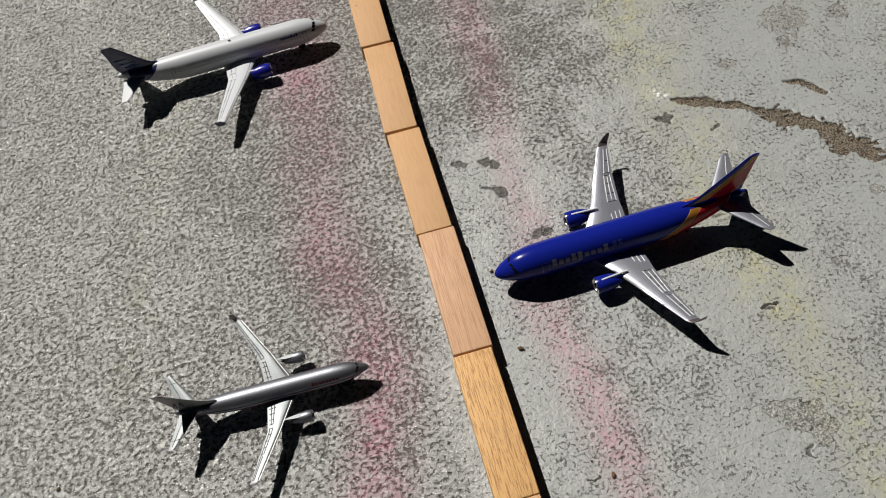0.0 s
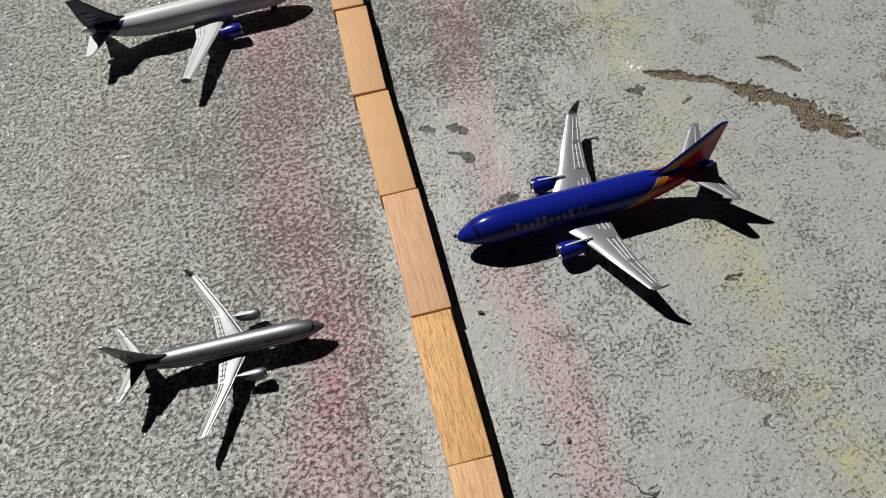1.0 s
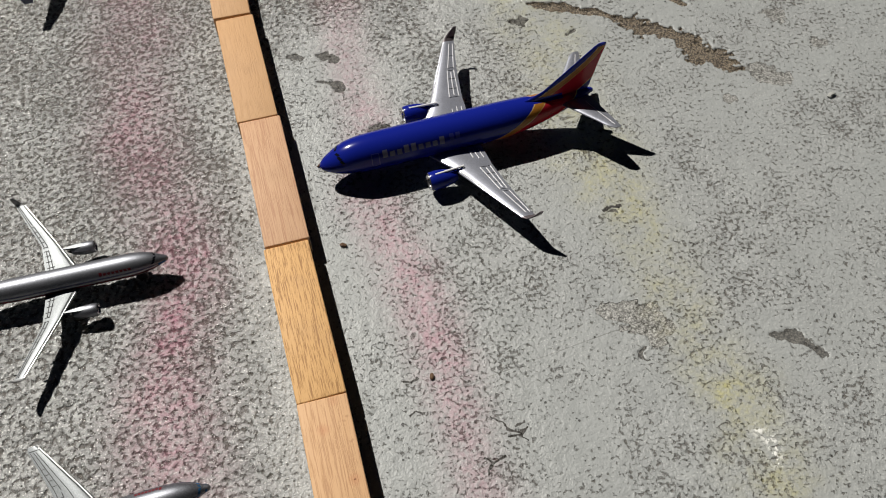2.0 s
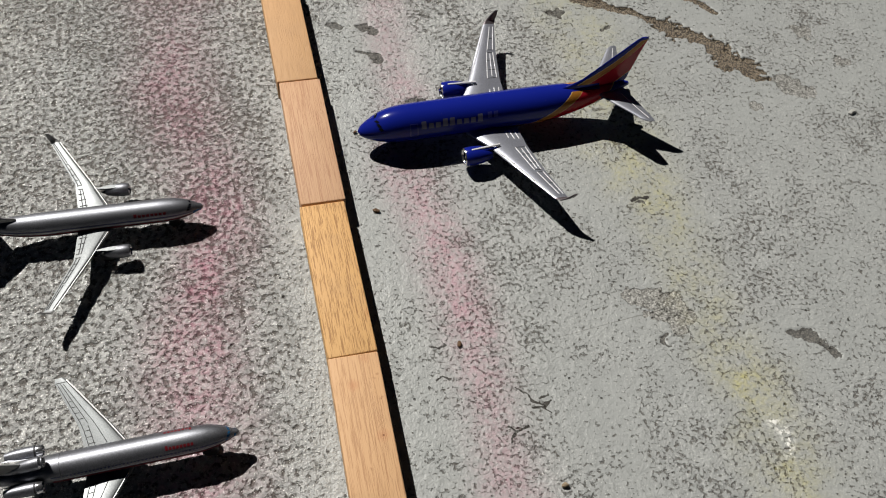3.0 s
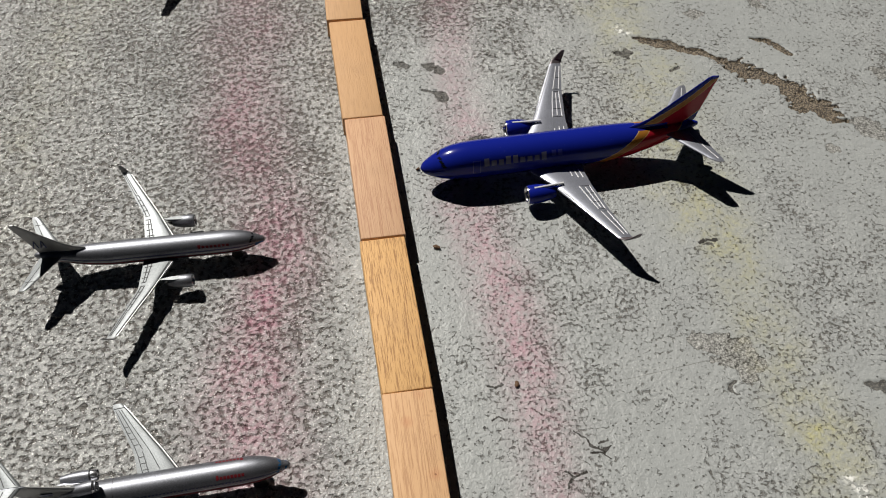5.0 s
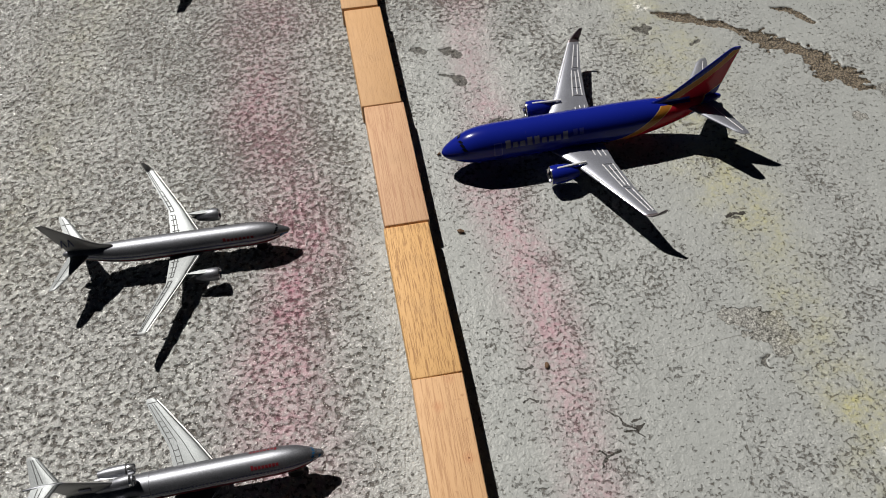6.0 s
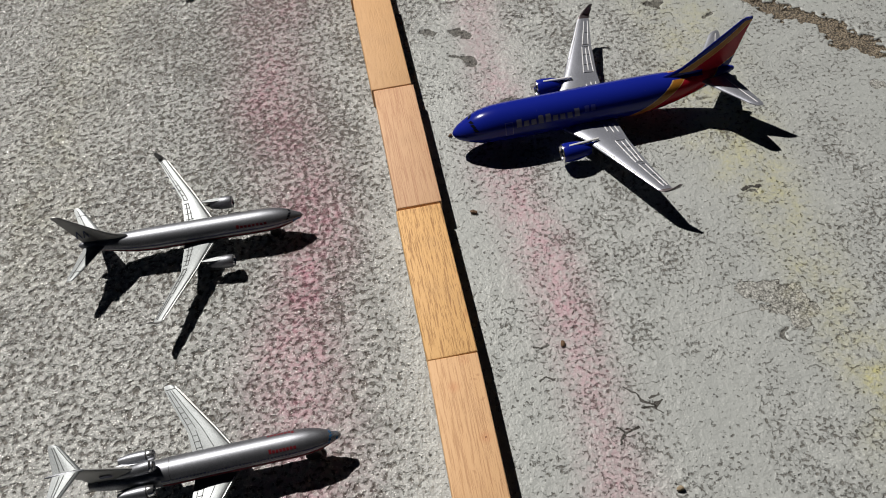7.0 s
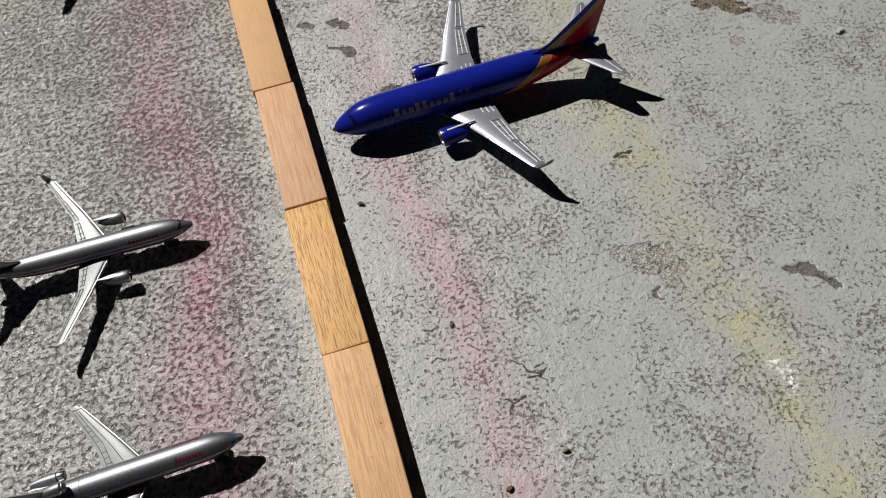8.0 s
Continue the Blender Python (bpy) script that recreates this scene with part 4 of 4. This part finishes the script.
        wheels(p, "main_gear", 50.0, s * 6.0, 7.0, 2.2, 1.2, 1.1, RUBBER)
    for k in (60.5,):
        part("panel_seam", joined(body.patch(k, k + 0.14, -60, 0, 0.04, 0, 1, 12), body.patch(k, k + 0.14, 0, 60, 0.04, 0, 1, 12)), DARK_LINE, fus)
    fin = fin_part(p, [(14, 66, 22, 1.3), (17.0, 68, 20.5, 1.2), (19.6, 71.5, 18.2, 1.0), (22.5, 77.5, 14.6, 0.8), (25, 82.5, 11.6, 0.7), (27, 86.4, 9.6, 0.6)], GREY_FIN, "grey swept fin")
    for s in (1, -1):
        part("fin_mark", bar((-79.0, s * 0.95, 19.5), (-83.0, s * 0.9, 19.8), 1.8, 0.2, (0, s, 0)), BLUE_PRINT, fin)
    cc = (-64.8, 0, 18.6)
    duct = part("engine", loft([[(-64.8 - d, r * math.cos(a), 18.6 + dz + r * math.sin(a)) for a in np.linspace(0, 2 * math.pi, 20, endpoint=False)] for d, r, dz in ((0, 1.7, 0), (0.2, 2.0, 0), (2, 2.3, -0.1), (6, 2.2, -0.7), (11, 1.6, -1.9), (14, 0.9, -3.0))], (False, True)), BARE_SILVER, p, "top engine intake at the root of the fin")
    part("intake_lip", turned([(-1.0, 1.3), (0.0, 1.45), (0.12, 1.7), (-0.3, 1.95), (-1.4, 2.3)], cc, 20), CHROME, duct)
    part("fan_backing", turned([(-0.8, 0.02), (-0.9, 1.5)], cc, 16), RUBBER, duct)
    part("exhaust", turned([(0.5, 2.0), (-2.2, 1.75), (-2.4, 1.5), (-1.0, 1.2)], (-86.6, 0, 13.3), 18), GREY_FIN, p)
    part("tail_bullet", turned([(0.8, 0.1), (0, 0.5), (-4, 0.75), (-9, 0.6), (-12.4, 0.25), (-12.8, 0.05)], (-86.4, 0, 26.6), 12), BARE_SILVER, p)
    wheels(p, "nose_gear", 11.5, 0.0, 7.0, 2.9, 1.8, 1.9, RUBBER)


def white_jet():
    p = airliner(-0.0154, 0.2565, 1.3, "white toy airliner with navy tail and blue engines")
    body = Body([(0, 12.0, 0.3, 0.3), (0.8, 12.0, 1.9, 1.8), (2.5, 12.1, 3.4, 3.2), (6, 12.3, 5.2, 5.1), (10, 12.5, 6.6, 6.6), (15, 12.6, 7.7, 7.7), (21, 12.7, 8.2, 8.2), (30, 12.7, 8.3, 8.3),
                 (92, 12.7, 8.3, 8.3), (104, 13.3, 7.5, 7.5), (116, 14.6, 5.8, 5.9), (126, 16.4, 3.7, 3.8), (132, 17.6, 2.0, 2.1), (135, 18.0, 1.2, 1.2), (136, 18.1, 0.4, 0.4)])
    fus = part("fuselage", body.skin(), WHITE, p, "white enamel body with tiny grey windows")
    band = [[body.point(d0 + (128.0 - d0) * i / 12, 360 * j / 40, 0.06) for j in range(40) for d0 in [109 + 7.0 * (1 - math.cos(2 * math.pi * j / 40))]] for i in range(13)]
    part("tail_print", loft(band, (False, False)), NAVY, fus, "navy band round the rear body")
    rows = [(3, 46, 26, 7.8, 1.5), (9, 49.8, 19.9, 8.3, 1.4), (23, 55.8, 13.6, 9.8, 1.0), (58.5, 74.4, 6.2, 12.4, 0.5), (61, 76.4, 4.6, 12.6, 0.35)]
    for s in (1, -1):
        w = Wing(rows, s)
        wing = part("wing", w.skin(), WHITE, p, "white wing with fine grey panel lines")
        for y0, c0, y1, c1 in ((10, 0.12, 58, 0.14), (10, 0.66, 22, 0.62), (24, 0.62, 57, 0.66), (10, 0.82, 22, 0.80), (24, 0.82, 57, 0.84)):
            part("panel_line", w.line(y0, c0, y1, c1, 0.28, 0.2), WINDOW_PRINT, wing)
        for y in (12, 18, 24, 33, 42, 51):
            part("panel_line", w.line(y, 0.62, y, 0.94, 0.28, 0.2), WINDOW_PRINT, wing)
        for y in (28, 40, 50):
            part("panel_line", w.line(y, 0.02, y, 0.13, 0.28, 0.2), WINDOW_PRINT, wing)
        part("wing_fence", foil([((-76.2, s * 61.0, 10.8), 4.6, (0, 1, 0), 0.3), ((-75.8, s * 61.1, 12.6), 5.6, (0, 1, 0), 0.4), ((-78.0, s * 61.2, 14.6), 4.0, (0, 1, 0), 0.3)]), NAVY, p, "small navy wingtip fence")
        engine(p, -41.5, 20.2, 6.8, 4.0, 13.5, ENGINE_BLUE, CHROME, RUBBER, s)
        pylon(p, 20.2, s, 45.5, 56.5, 8.8, 10.1, 0.7, WHITE)
        stab = Wing([(2, 117, 15.5, 15.2, 0.9), (21, 130.0, 5.4, 15.6, 0.45), (22.4, 131.8, 3.6, 15.7, 0.3)], s)
        part("tailplane", stab.skin(), WHITE, p)
        for k in range(44):
            part("cabin_window", body.patch(18 + 1.9 * k, 18.7 + 1.9 * k, s * 72, s * 78, 0.06, 0, 1, 1), WINDOW_PRINT, fus)
        part("lettering", lettering(body, 19.5 if s < 0 else 31, 31 if s < 0 else 19.5, s * 52, s * 66, (1, 0, 1, 0, 0, 0, 0)), NAVY_MARK, fus, "row of plain blue bars")
        for d0, d1, a0, a1 in ((6.4, 8.0, 8, 28), (6.9, 8.8, 31, 50), (7.6, 9.6, 53, 66)):
            part("cockpit_window", body.patch(d0, d1, s * a0, s * a1, 0.06, 0.9), GLASS, fus, "black cockpit pane")
        door = [body.patch(14.0, 14.25, s * 55, s * 100), body.patch(16.2, 16.45, s * 55, s * 100), body.patch(14.0, 16.4, s * 55, s * 57)]
        part("door_outline", joined(*door), WINDOW_PRINT, fus)
        door = [body.patch(100.0, 100.25, s * 55, s * 100), body.patch(102.2, 102.45, s * 55, s * 100), body.patch(100.0, 102.4, s * 55, s * 57)]
        part("door_outline", joined(*door), WINDOW_PRINT, fus)
        wheels(p, "main_gear", 66.0, s * 10.0, 6.5, 2.6, 1.6, 1.4, RUBBER)
    fin = fin_part(p, [(15, 106, 26, 1.4), (20.5, 108, 25, 1.3), (22.5, 112.5, 21.6, 1.2), (27, 117.6, 17.6, 1.0), (34, 124.0, 12.0, 0.8), (39.8, 129.6, 7.6, 0.6), (40.6, 131.0, 6.0, 0.4)], NAVY, "navy fin with a muted blue pattern")
    for s in (1, -1):
        for z0, d0, d1 in ((22.5, 118, 129), (25.5, 121, 131), (29.0, 125, 133)):
            part("fin_mark", bar((-d0, s * (1.15 - 0.02 * (z0 - 20)), z0), (-d1, s * (0.9 - 0.02 * (z0 - 20)), z0), 1.5, 0.25, (0, s, 0)), NAVY_MARK, fin)
    part("tail_tip", turned([(0.4, 0.5), (-0.6, 0.45), (-1.0, 0.2)], (-136.8, 0, 40.0), 10, "x", (True, True)), WHITE, p)
    wheels(p, "nose_gear", 19.0, 0.0, 6.0, 2.2, 1.3, 1.2, RUBBER)
    part("antenna", loft([[(-62 + 0.8 * u, 0.25 * v, z) for u, v in ((1, 0), (0, 1), (-1, 0), (0, -1))] for z in (20.8, 22.0)]), WHITE, p)


blue_jet()
silver_jet()
trijet()
white_jet()


# ---- small litter ----
def crumb(name, x, y, size, material, label, category, seed, flat=0.5, turn=0.0):
    rng = random.Random(seed)
    bm = bmesh.new()
    bmesh.ops.create_icosphere(bm, subdivisions=2, radius=1)
    for v in bm.verts:
        k = 0.75 + 0.45 * rng.random()
        v.co = Vector((v.co.x * size * k, v.co.y * size * 0.62 * k, (v.co.z * k + 0.62) * size * flat))
    ob = mesh_object(name, bm, material, 25)
    ob.matrix_world = pose(x, y, 0.0, 0, 0, turn)
    return tagged(ob, label, category)


crumb("leaf_crumb", 0.0334, -0.0006, 0.0016, BROWN_LEAF, "brown crumb of dried leaf on the concrete", "leaf crumb", 3, 0.6, -30)
crumb("leaf_crumb", 0.0530, -0.0735, 0.0015, BROWN_LEAF, "dark sliver of dried leaf on the concrete", "leaf crumb", 4, 0.5, 70)
crumb("leaf_crumb", 0.0520, -0.1460, 0.0016, BROWN_LEAF, "dark crumb of dried leaf on pink chalk", "leaf crumb", 5, 0.6, 10)
crumb("pebble", 0.0770, -0.1390, 0.0015, PALE_STONE, "tiny brown pebble on the concrete", "pebble", 6, 0.8)
crumb("pebble", 0.2890, 0.0170, 0.0024, GREY_STONE, "grey angular pebble lying on the concrete", "pebble", 7, 0.5, 20)


crumb("leaf_crumb", 0.0327, 0.0475, 0.0011, BROWN_LEAF, "dry brown crumb by the blue airplane's nose", "leaf crumb", 8, 0.6, 35)
crumb("leaf_crumb", -0.1980, -0.0030, 0.0012, BROWN_LEAF, "dark crumb of dried leaf on rough concrete", "leaf crumb", 9, 0.6, 35)
